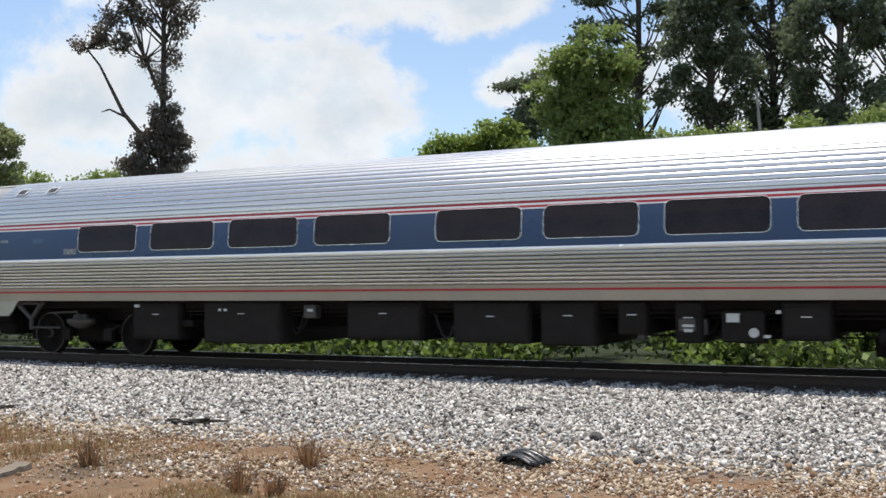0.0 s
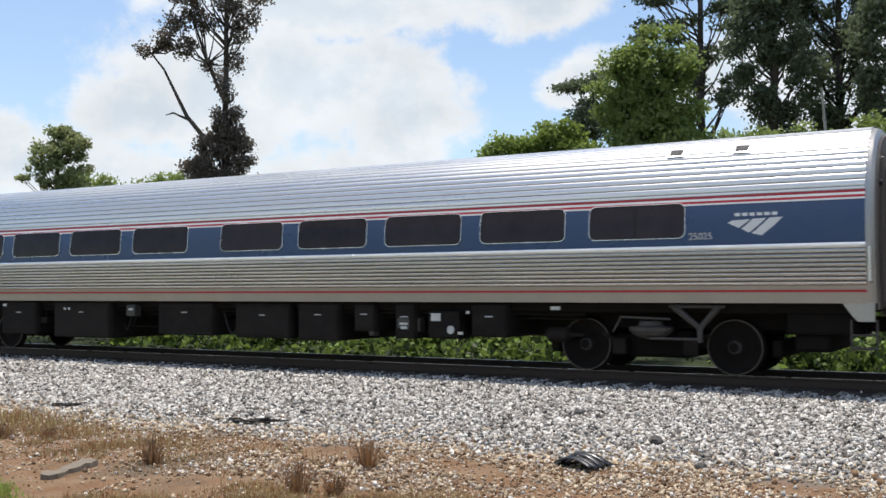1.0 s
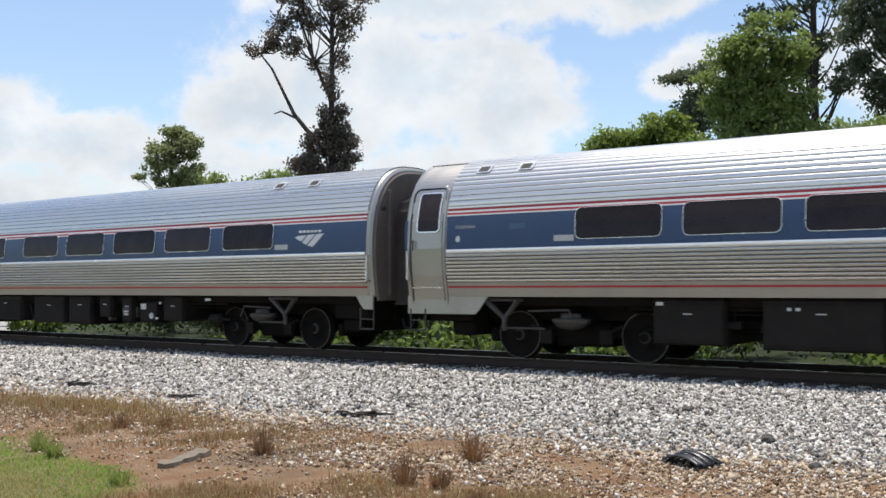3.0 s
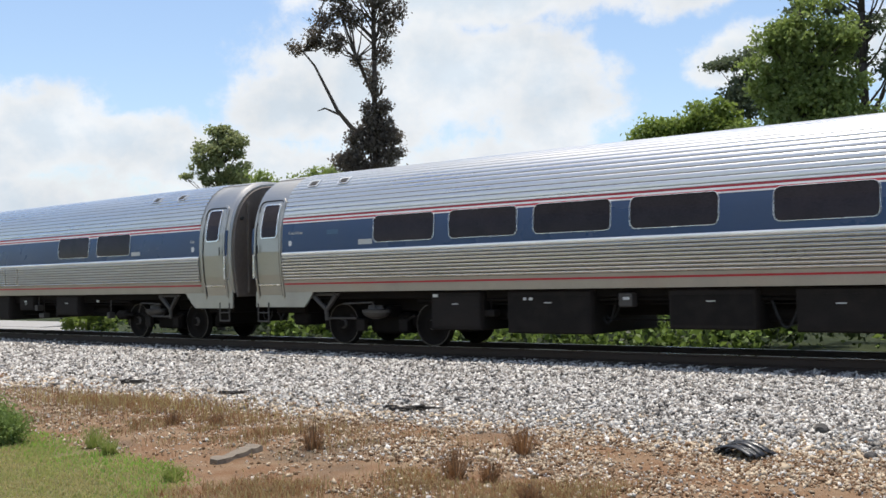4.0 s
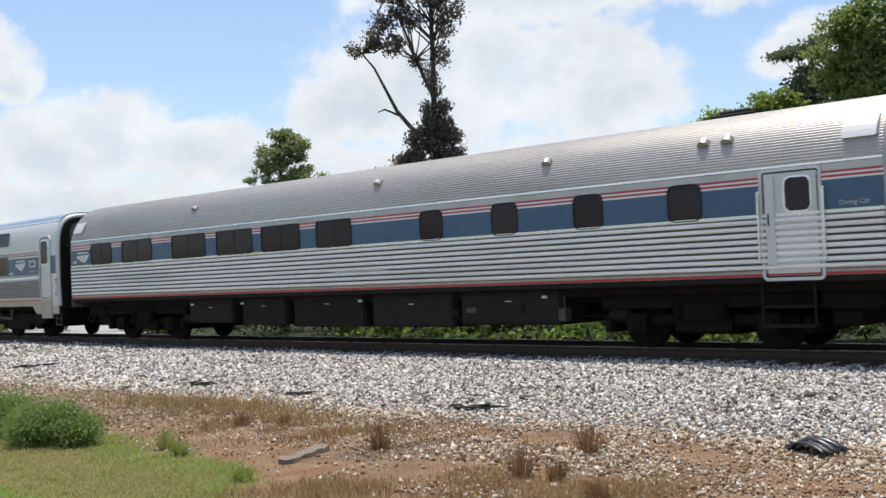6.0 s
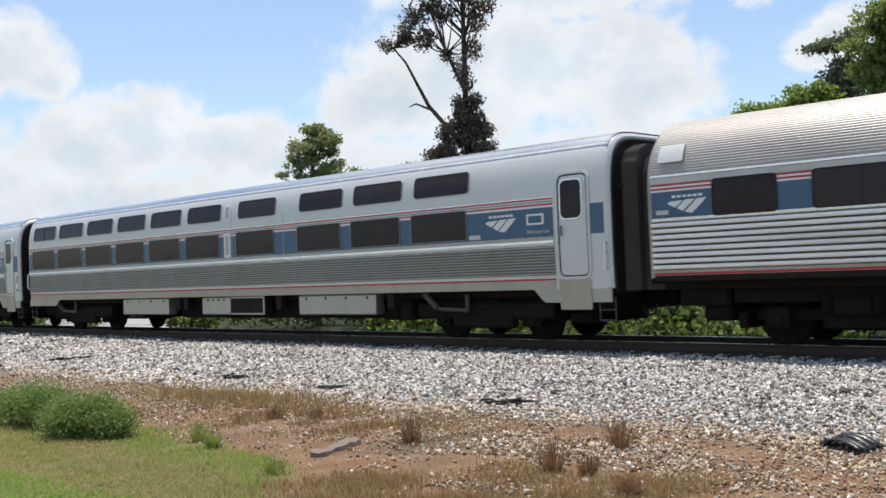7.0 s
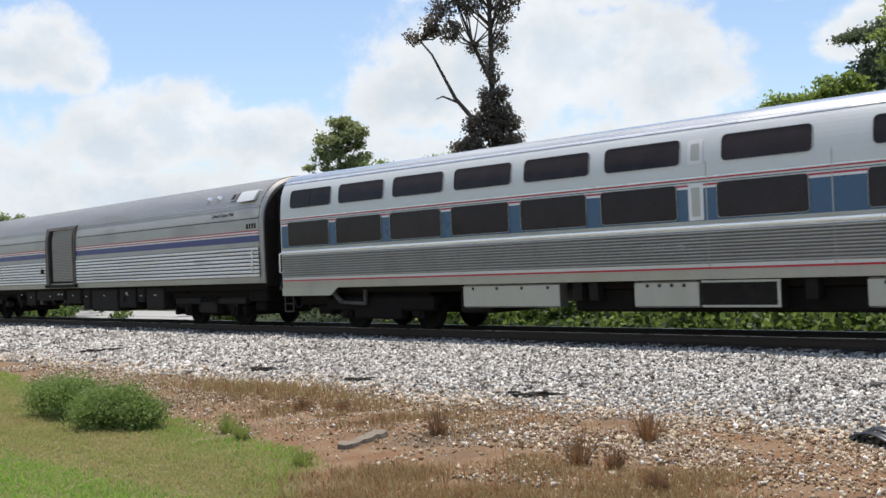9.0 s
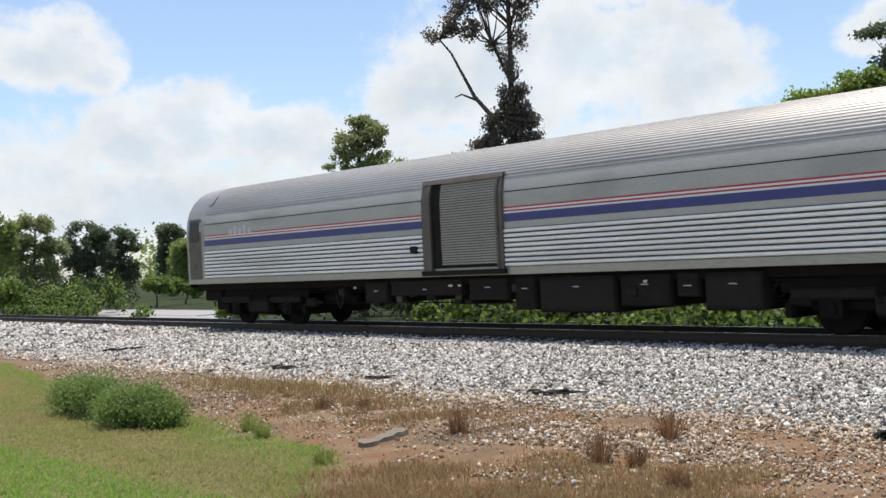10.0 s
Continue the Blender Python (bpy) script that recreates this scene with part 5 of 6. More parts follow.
# Darker copy of the weed leaf; deep shade is put into its colour.
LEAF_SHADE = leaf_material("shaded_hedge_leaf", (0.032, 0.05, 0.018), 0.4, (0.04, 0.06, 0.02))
DRY = leaf_material("dry_red_brown_stalk", (0.25, 0.125, 0.06), 0.4, (0.3, 0.17, 0.08))
STRAW = leaf_material("straw_stalk", (0.34, 0.27, 0.13), 0.4, (0.36, 0.3, 0.15))
TUFT = leaf_material("withered_twig", (0.15, 0.105, 0.07), 0.35, (0.16, 0.11, 0.07))
GRASS = leaf_material("grass_blade", (0.30, 0.31, 0.10), 0.12, (0.40, 0.42, 0.14))
FADED = leaf_material("faded_grass_blade", (0.40, 0.34, 0.145), 0.12, (0.46, 0.4, 0.18))
LUSH = leaf_material("lush_grass_blade", (0.20, 0.32, 0.055), 0.12, (0.34, 0.52, 0.10))


def polar(turn, far, z=None):
    a = radians(turn)
    x, y = -math.sin(a) * far, math.cos(a) * far
    return Vector((x, y, ground_z(x, y) if z is None else z))


def height(el, far):
    return EYE + far * math.tan(radians(el))


def leaf_cloud(clumps, count, size, rng, flat=0.35, shell=0.55):
    """Leaves as bent lozenges in ellipsoid clumps: (centre, radii)."""
    vol = np.array([max(1e-3, r[0] * r[1] * r[2]) ** 0.75 for c, r in clumps])
    pick = rng.choice(len(clumps), count, p=vol / vol.sum())
    c = np.array([c for c, r in clumps])[pick]
    r = np.array([r for c, r in clumps])[pick]
    d = rng.normal(size=(count, 3))
    d /= np.linalg.norm(d, axis=1)[:, None]
    rad = (shell + (1 - shell) * rng.random(count)) * rng.random(count) ** 0.22
    p = c + d * r * rad[:, None] * (1 + 0.22 * rng.normal(size=(count, 1)))
    s = size * rng.uniform(0.6, 1.4, (count, 1, 1))
    lozenge = np.array([(-0.5, 0, 0.0), (0, -0.32, 0.08), (0.5, 0, 0.0), (0, 0.32, 0.08)])[None] * s
    v = np.einsum("nij,nkj->nki", turns(count, rng), lozenge)
    return v + p[:, None]


def limbs(base, top, r0, r1, clumps, rng, bend=0.3, hubs=()):
    """A tapered trunk with limbs that reach the clumps."""
    base, top = Vector(base), Vector(top)
    n = 9
    pts = []
    for i in range(n + 1):
        t = i / n
        wob = Vector((noise.noise((t * 3, base.x, 0)), noise.noise((t * 3, base.y, 4)), 0)) * bend * math.sin(math.pi * min(1, t * 1.1))
        pts.append(base.lerp(top, t) + wob)
    lots = []
    for i in range(n):
        a, b = r0 + (r1 - r0) * i / n, r0 + (r1 - r0) * (i + 1) / n
        lots.append(rod(pts[i], pts[i + 1], a, b, 8))
    lots.append(rod(base - Vector((0, 0, 0.15)), base + Vector((0, 0, 0.35)), r0 * 1.5, r0, 8))
    branches = []
    for c, r in clumps:
        c = Vector(c)
        t = min(0.97, max(0.12, (c.z - base.z) / max(0.1, top.z - base.z) - 0.12))
        k = min(n - 1, int(t * n))
        start = pts[k].lerp(pts[k + 1], t * n - k)
        for h in hubs:
            if (c - h).length < (c - start).length:
                start, t = h, 0.8
        mid = start.lerp(c, 0.5) + Vector((0, 0, -0.12 * (c - start).length))
        thick = max(0.02, r0 * 0.32 * (1 - t * 0.5))
        branches += [rod(start, mid, thick, thick * 0.65, 6), rod(mid, c, thick * 0.65, thick * 0.25, 6)]
        for i in range(3):
            e = c + Vector(rng.normal(size=3)) * 0.55 * min(r)
            branches.append(rod(mid.lerp(c, 0.6), e, thick * 0.3, thick * 0.1, 5))
    return joined(*lots), joined(*branches) if branches else None


def tree(name, label, turn, far, clumps, count, size, leaf, top_el, r0=0.2, seed=1, lean=0.0, base_turn=None, extra=(), bend=0.35, hubs=(), group=""):
    """clumps: turn, height in degrees, half width and half height in metres, as seen from the camera's stand."""
    rng = np.random.default_rng(seed)
    base = polar(base_turn if base_turn is not None else turn, far)
    top = polar(turn + lean, far, height(top_el, far))
    real = []
    for c in clumps:
        a, e, w, h = c[:4]
        p = polar(a, far + (c[4] if len(c) > 4 else rng.uniform(-1, 1) * w * 0.6), height(e, far))
        real.append(((p.x, p.y, p.z), (w, w, h)))
    wood, branches = limbs(base, top, r0, r0 * 0.25, real, rng, bend, [polar(a, far, height(e, far)) for a, e in hubs])
    t = tagged(new(name), label, "tree", group)
    t.location = base
    inv = Matrix.Translation(-base)
    for nm, data in (("trunk", joined(wood, branches) if branches else wood),):
        if data:
            piece(nm, data, t, at=inv, mat=BARK, smooth=True)
    for a, b, ra, rb in extra:
        piece("dead_branch", rod(polar(a[0], far, height(a[1], far)), polar(b[0], far, height(b[1], far)), ra, rb, 7), t, "bare dead branch", at=inv, mat=BARK)
    v = leaf_cloud(real, count, size, rng)
    crown = many("crown", v, None, [(0, 1, 2, 3)], [leaf])
    crown.parent, crown.matrix_basis = t, inv
    return t


def blob_clumps(turn, el, wide, high, n, rng, size, far):
    """n small clumps scattered in an oval on the sky, in degrees."""
    out = []
    for i in range(n):
        a, r = rng.uniform(0, 2 * math.pi), math.sqrt(rng.random())
        out.append((turn + wide * r * math.cos(a), el + high * r * math.sin(a), size * rng.uniform(0.7, 1.3), size * rng.uniform(0.55, 1.0)))
    return out


def make_trees():
    g = np.random.default_rng(3)
    # the tall thin tree with dull dark leaves
    c = blob_clumps(41.7, 6.5, 1.75, 0.9, 18, g, 0.55, 48) + blob_clumps(41.45, 7.9, 1.3, 0.9, 18, g, 0.5, 48) + blob_clumps(41.3, 9.0, 0.8, 0.9, 12, g, 0.42, 48)
    c += [(41.3, 10.4, 0.5, 0.6), (41.5, 11.2, 0.5, 0.7), (42.3, 11.9, 0.45, 0.45), (40.9, 12.2, 0.6, 0.7), (43.6, 12.6, 0.7, 0.5), (44.6, 13.2, 0.6, 0.5), (45.6, 12.6, 0.55, 0.45), (44.0, 14.0, 0.8, 0.6), (42.6, 14.2, 0.7, 0.6), (43.2, 15.4, 0.9, 0.7), (40.6, 13.6, 0.6, 0.8), (40.0, 14.4, 0.6, 0.6), (41.2, 15.0, 0.8, 0.7), (39.6, 15.6, 0.8, 0.4), (42.0, 16.4, 1.1, 0.9), (40.4, 17.2, 1.2, 0.9), (43.6, 17.2, 1.1, 0.8), (41.8, 18.4, 1.2, 0.9), (38.8, 16.2, 0.7, 0.4)] + blob_clumps(43.6, 13.4, 1.6, 1.0, 12, g, 0.34, 48) + blob_clumps(42.0, 15.2, 2.4, 1.7, 18, g, 0.36, 48)
    tree("tall_tree", "tall thin tree with sparse dull dark leaves", 41.3, 48, c, 22500, 0.14, LEAF_DARK, 18.6, 0.24, 11, extra=[((41.6, 7.0), (43.4, 9.2), 0.14, 0.09), ((43.4, 9.2), (44.6, 11.6), 0.09, 0.05), ((44.6, 11.6), (45.6, 12.8), 0.05, 0.03), ((41.35, 9.9), (42.3, 12.0), 0.1, 0.07), ((42.3, 12.0), (43.2, 14.6), 0.07, 0.04), ((43.3, 9.0), (44.1, 9.35), 0.06, 0.04), ((44.1, 9.35), (44.5, 9.2), 0.04, 0.02)], bend=0.2, hubs=((45.2, 12.4), (42.3, 12.0)))
    c = blob_clumps(49.7, 6.9, 1.3, 1.5, 34, g, 0.4, 46) + blob_clumps(50.9, 5.7, 1.2, 0.6, 9, g, 0.32, 46) + [(48.8, 5.5, 0.5, 0.4), (49.6, 5.2, 0.5, 0.4), (51.7, 5.7, 0.3, 0.2)]
    tree("young_tree", "small bright green tree behind the train", 49.9, 46, c, 6300, 0.15, LEAF_YELLOW, 7.9, 0.14, 12)
    for i, (a, e, w) in enumerate(((45.2, 5.0, 1.0), (47.3, 5.0, 1.2), (44.3, 5.6, 0.8), (48.6, 5.1, 0.8), (36.0, 3.9, 0.6), (33.4, 4.9, 0.25))):
        tree("low_tree", "low green tree top behind the train", a, 52, blob_clumps(a, e, 0.7 * w, 0.9, 7, g, 0.5 * w + 0.2, 52), 1500, 0.17, LEAF_GREEN, e + 0.6, 0.09, 20 + i, group="low trees behind the train")
    c = blob_clumps(24.2, 6.6, 3.0, 2.0, 54, g, 0.55, 40) + blob_clumps(23.2, 8.2, 1.6, 0.9, 16, g, 0.35, 40)
    tree("broad_bush_tree", "broad light green bushy tree", 24.0, 40, c, 15000, 0.15, LEAF_BRIGHT, 8.8, 0.14, 31)
    c = blob_clumps(18.3, 10.0, 2.8, 2.7, 60, g, 0.6, 38) + blob_clumps(18.6, 7.2, 2.9, 1.8, 22, g, 0.8, 38) + blob_clumps(17.9, 12.3, 2.0, 1.5, 22, g, 0.5, 38)
    tree("leafy_tree", "full green leafy tree in sunlight", 18.4, 38, c, 30000, 0.16, LEAF_GREEN, 13.4, 0.24, 32)
    c = [(21.9, 10.9, 0.9, 0.35), (22.7, 10.8, 0.7, 0.25), (21.4, 9.8, 0.8, 0.6), (21.3, 8.6, 0.9, 0.7), (20.9, 11.3, 0.6, 0.4), (21.8, 9.2, 0.8, 0.5)]
    tree("small_pine", "dark pine with drooping branches", 21.2, 43, c, 4200, 0.15, LEAF_PINE, 11.6, 0.15, 33)
    c = []
    for e in np.linspace(9.5, 19.0, 15):
        for k in range(3):
            c.append((16.6 + g.uniform(-2.8, 2.6), e + g.uniform(-0.3, 0.3), g.uniform(0.6, 1.1), g.uniform(0.25, 0.45)))
    tree("pine_tree", "tall pine with layered dark branches", 15.4, 46, c, 11000, 0.17, LEAF_PINE, 20, 0.26, 34, bend=0.15)
    for i, (a, far, top, n, leaf) in enumerate(((11.6, 42, 16.5, 44, LEAF_PINE), (8.4, 44, 18.5, 48, LEAF_PINE), (5.2, 41, 17.5, 46, LEAF_PINE), (2.0, 44, 18.0, 44, LEAF_PINE), (-2.5, 43, 17.5, 40, LEAF_PINE), (-7.5, 46, 17, 34, LEAF_GREEN))):
        c = blob_clumps(a, (6.5 + top) / 2 + 0.8, 2.2, (top - 7) / 2, n, g, 0.7, far)
        tree("dark_tree", "tall dense dark green tree", a, far, c, 15000, 0.16, leaf, top, 0.27, 40 + i, group="dense trees behind the track")
    for i, a in enumerate((14.0, 10.5, 7.0, 3.5, 0.0)):
        c = blob_clumps(a, 6.2, 2.4, 2.2, 18, g, 0.8, 38)
        tree("understorey_tree", "low green tree under taller ones", a, 38, c, 6000, 0.17, LEAF_GREEN, 7.8, 0.12, 50 + i, group="understorey")
    snag = tagged(new("dead_snag"), "thin pale dead trunk", "tree")
    p0, p1 = polar(9.35, 37), polar(9.1, 37, height(10.2, 37))
    piece("trunk", joined(rod(p0, p0.lerp(p1, 0.8), 0.09, 0.06), rod(p0.lerp(p1, 0.8), p1 + Vector((-0.15, 0, 0)), 0.06, 0.04)), snag, mat=material("bleached_wood", (0.34, 0.31, 0.26), 0.9, vary=0.2, scale=3, bump=0.4, bump_scale=20))
    # trees far along the line
    for i, (a, far, el, w, leaf) in enumerate(((69.5, 95, 3.4, 2.2, LEAF_GREEN), (66.9, 105, 2.2, 2.0, LEAF_YELLOW), (64.4, 115, 1.9, 1.6, LEAF_PINE), (62.8, 120, 1.7, 1.2, LEAF_PINE), (60.2, 118, 1.6, 1.0, LEAF_PINE), (59.0, 100, 0.9, 1.6, LEAF_GREEN), (57.0, 110, 1.4, 1.4, LEAF_GREEN), (72.5, 90, 3.0, 2.4, LEAF_GREEN), (54.5, 105, 1.0, 1.8, LEAF_GREEN), (51.5, 95, 1.0, 2.0, LEAF_GREEN))):
        c = blob_clumps(a, el * 0.5 + 0.35, w * 0.72, el * 0.5 + 0.95, 58, g, 0.85, far)
        tree("distant_tree", "distant tree along the railway line", a, far, c, 13000, 0.27, leaf, el + 0.6, 0.22, 60 + i, group="distant trees")
    for i, (a, far, el, w) in enumerate(((65.6, 70, -0.6, 1.6), (63.9, 74, -0.7, 1.0), (61.0, 76, -0.4, 0.9), (68.5, 60, -0.4, 2.0), (59.5, 80, -0.6, 1.0))):
        c = blob_clumps(a, el, w * 0.8, 0.45, 10, g, 0.6, far)
        tree("roadside_shrub", "rounded green roadside shrub", a, far, c, 2600, 0.22, LEAF_GREEN if i == 0 else LEAF_WEED, el + 0.3, 0.06, 80 + i, group="roadside shrubs")


make_trees()


def far_woods():
    """A low belt of woods that closes the horizon."""
    g = np.random.default_rng(9)
    clumps = []
    for i in range(420):
        a = g.uniform(0, 2 * math.pi)
        far = g.uniform(170, 300)
        x, y = far * math.cos(a), far * math.sin(a)
        if abs(y - track_y(min(x, 120))) < 14:
            continue
        h = g.uniform(3.0, 6.5)
        clumps.append(((x, y, h * 0.8), (g.uniform(4, 8), g.uniform(4, 8), h)))
    v = leaf_cloud(clumps, 60000, 1.1, g, shell=0.6)
    many("far_woods", v, None, [(0, 1, 2, 3)], [LEAF_GREEN], label="belt of distant green woods", category="woods")


far_woods()


def undergrowth():
    """Weeds and brambles on the far side of the track."""
    g = np.random.default_rng(5)
    clumps = []
    for i in range(1000):
        x = g.uniform(-75, 9)
        u = g.uniform(21.0, 28.0)
        h = g.uniform(0.15, 0.5) + 0.5 * max(0, noise.noise((x * 0.25, 2.0, 0.0))) + 0.24 * (u - 21)
        slope = -x / (u + bend_of(x))
        if 1.49 < slope < 1.78 or (0.87 < slope < 1.25 and g.random() < 0.8):
            continue
        if noise.noise((x * 0.45, u * 0.2, 3.0)) < (0.2 if x < -24 else -0.1):
            continue
        clumps.append(((x, u + bend_of(x), ground_z(x, u + bend_of(x)) + h * 0.7), (g.uniform(0.4, 0.9), 0.5, h * 0.6)))
    v = leaf_cloud(clumps, 52000, 0.19, g, shell=0.5)
    # The darker share of leaves paints the shade between the weeds.
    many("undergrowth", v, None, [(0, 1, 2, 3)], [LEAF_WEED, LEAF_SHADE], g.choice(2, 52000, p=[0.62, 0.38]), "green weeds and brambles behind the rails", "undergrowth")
    clumps = []
    for i in range(330):
        x, u = g.uniform(-90, 14), g.uniform(25.5, 31)
        if -62 < x < -38:
            continue
        h = g.uniform(0.7, 1.4)
        clumps.append(((x, u + bend_of(x), -0.4 + h * 0.8), (g.uniform(0.7, 1.3), 0.7, h)))
    v = leaf_cloud(clumps, 50000, 0.17, g, shell=0.5)
    # The hedge's shade is in its leaf colour.
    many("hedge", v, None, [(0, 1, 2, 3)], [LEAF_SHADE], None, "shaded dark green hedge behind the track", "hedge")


undergrowth()


# ---- grass, weeds and litter in the foreground ----
def blades(xs, ys, tall, wide, g, name, mat, label, category, lean=0.35, pick=None):
    n = len(xs)
    z = np.array([ground_z(x, y) for x, y in zip(xs, ys)])
    a = g.uniform(0, 2 * math.pi, n)
    d = np.stack([np.cos(a), np.sin(a), np.zeros(n)], -1)
    w = np.stack([-np.sin(a), np.cos(a), np.zeros(n)], -1) * (wide * g.uniform(0.6, 1.3, n))[:, None]
    p = np.stack([xs, ys, z - 0.01], -1)
    up = np.array([0, 0, 1.0])
    bend = (lean * g.uniform(0.2, 1.0, n) * tall)[:, None]
    mid = p + up * (tall * 0.6)[:, None] + d * bend * 0.3
    tip = p + up * tall[:, None] * 0.97 + d * bend
    v = np.stack([p - w, p + w, mid + w * 0.7, mid - w * 0.7, tip + w * 0.15, tip - w * 0.15], 1)
    many(name, v, None, [(0, 1, 2, 3), (3, 2, 4, 5)], [mat] if not isinstance(mat, list) else mat, pick if pick is not None else g.choice(len(mat), n) if isinstance(mat, list) else None, label, category)


def lawn_edge(x):
    return np.minimum(5.35 - 0.19 * x, 0.45 - 0.71 * x)


def make_grass():
    g = np.random.default_rng(21)
    n = 230000
    x = -6.2 - 27 * g.random(n) ** 1.25
    y = lawn_edge(x) + 0.4 - 6.4 * g.random(n) ** 1.1
    patch = np.array([noise.noise((a * 0.6, b * 0.9, 2.0)) + 0.5 * noise.noise((a * 2.5, b * 2.5, 4.0)) for a, b in zip(x, y)])
    keep = (y > 2.2) & (y < lawn_edge(x) + 0.5 * patch + g.normal(0, 0.12, n))
    x, y, patch = x[keep], y[keep], patch[keep]
    n = len(x)
    pick = np.where(patch + g.normal(0, 0.3, n) > -0.1, 1, 0)
    pick = np.where((lawn_edge(x) - y + g.normal(0, 0.25, n) < 0.5) & (g.random(n) < 0.6), 2, pick)
    pick = np.where((y < 5.25 + g.normal(0, 0.12, n) + 0.3 * patch) & (g.random(n) < 0.9), 2, pick)
    blades(x, y, g.uniform(0.02, 0.06, n), 0.005 + 0.0004 * np.abs(x), g, "grass", [GRASS, FADED, LUSH], "mown green grass with faded olive patches", "grass", 0.7, pick=pick)
    n = 70000
    turn, far = 27 + 26.5 * g.random(n), 8.6 + 2.6 * g.random(n) ** 1.5
    turn = turn + np.where(turn > 51, g.normal(0, 1.2, n), 0)
    x, y = -far * np.sin(np.radians(turn)), far * np.cos(np.radians(turn))
    dens = np.array([noise.noise((a * 0.9, b * 0.9, 8.0)) for a, b in zip(x, y)])
    keep = dens + g.normal(0, 0.22, n) > -0.35 + np.clip(far - 9.6, 0, 9) * 0.55 + np.clip(35 - turn, 0, 20) * 0.07
    x, y = x[keep], y[keep]
    blades(x, y, g.uniform(0.025, 0.10, len(x)), 0.0045, g, "dry_weeds", [DRY, DRY, STRAW, STRAW], "dry reddish brown weeds on bare earth", "weeds", 0.8)
    n = 3500
    x, y = g.normal(-15.2, 1.6, n), g.normal(10.7, 0.35, n)
    blades(x, y, g.uniform(0.05, 0.2, n), 0.006, g, "straw_grass", [FADED, DRY, DRY, STRAW], "straw coloured grass at the ballast's foot", "grass", 0.6)
    n = 9000
    x, y = g.normal(-11.6, 2.0, n), g.normal(9.7, 0.65, n)
    keep = np.array([noise.noise((a * 1.3, b * 1.3, 6.0)) for a, b in zip(x, y)]) > 0.0
    x, y, n = x[keep], y[keep], int(keep.sum())
    blades(x, y, g.uniform(0.04, 0.14, n), 0.005, g, "thin_straw_grass", [STRAW, DRY], "thin dry grass on bare earth", "grass", 0.6)


make_grass()


def tuft(x, y, wide, tall, mats, n, seed, label):
    g = np.random.default_rng(seed)
    a, r = g.uniform(0, 2 * math.pi, n), wide * np.sqrt(g.random(n)) * 0.5
    px, py = r * np.cos(a), r * np.sin(a)
    d = np.stack([px, py, np.full(n, wide * 0.9)], -1)
    d /= np.linalg.norm(d, axis=1)[:, None]
    p0 = np.stack([px * 0.4, py * 0.4, np.full(n, -0.02)], -1)
    tip = p0 + d * (tall * g.uniform(0.5, 1.1, n))[:, None] + g.normal(0, 0.02, (n, 3))
    w = np.stack([-np.sin(a), np.cos(a), np.zeros(n)], -1) * 0.005
    v = np.stack([p0 - w, p0 + w, tip + w * 0.4, tip - w * 0.4], 1)
    twig = turns(n * 3, g)
    s = np.einsum("nij,nkj->nki", twig, np.array([(-0.5, 0, 0), (0, -0.15, 0.05), (0.5, 0, 0), (0, 0.15, 0.05)])[None] * g.uniform(0.02, 0.05, (n * 3, 1, 1)))
    t = g.random((n * 3, 1))
    i = g.integers(0, n, n * 3)
    s = s + (p0[i] * (1 - t) + tip[i] * t)[:, None]
    ob = many("dry_tuft", np.concatenate([v, s]), None, [(0, 1, 2, 3)], mats, g.choice(len(mats), n * 4))
    ob.location = (x, y, ground_z(x, y))
    tagged(ob, label, "weed tuft", "dry tufts")


for i, (x, y, w, h) in enumerate(((-6.63, 9.95, 0.42, 0.36), (-8.98, 8.95, 0.42, 0.34), (-6.5, 8.5, 0.4, 0.32), (-6.1, 8.55, 0.3, 0.22), (-12.6, 9.7, 0.5, 0.2), (-11.9, 9.9, 0.4, 0.18), (-5.2, 7.9, 0.35, 0.2), (-3.9, 7.2, 0.4, 0.22))):
    tuft(x, y, w, h, [TUFT, DRY, DRY], 130, 100 + i, "dry brown weed tuft on bare earth")
for i, (x, y, w, h) in enumerate(((-11.6, 7.7, 0.4, 0.3), (-11.0, 7.5, 0.3, 0.22), (-9.0, 6.9, 0.3, 0.18))):
    tuft(x, y, w, h, [LEAF_BRIGHT, GRASS], 150, 130 + i, "green weed tuft at the grass edge")


def bush(x, y, clumps, count, seed):
    g = np.random.default_rng(seed)
    z = ground_z(x, y)
    t = tagged(new("bush"), "rounded green bush in mown grass", "bush", "bushes by the grass")
    t.location = (x, y, z)
    stems = [rod((0, 0, -0.05), (c[0] * 0.8, c[1] * 0.8, c[2]), 0.012, 0.005, 5) for c, r in clumps]
    piece("stems", joined(*stems), t, mat=BARK)
    crown = many("foliage", leaf_cloud(clumps, count, 0.034, g, shell=0.35), None, [(0, 1, 2, 3)], [LEAF_SHRUB, LEAF_GREEN], g.choice(2, count, p=[0.85, 0.15]))
    crown.parent = t


bush(-13.47, 7.14, [((-0.4, -0.1, 0.24), (0.45, 0.45, 0.30)), ((0.1, 0.05, 0.34), (0.55, 0.45, 0.34)), ((0.5, 0.1, 0.22), (0.42, 0.4, 0.28)), ((-0.1, -0.2, 0.28), (0.5, 0.4, 0.32))], 32000, 201)
bush(-15.35, 7.3, [((-0.5, 0, 0.3), (0.5, 0.5, 0.34)), ((0.2, 0, 0.36), (0.6, 0.5, 0.36)), ((0.7, 0.1, 0.26), (0.4, 0.4, 0.28))], 26000, 202)


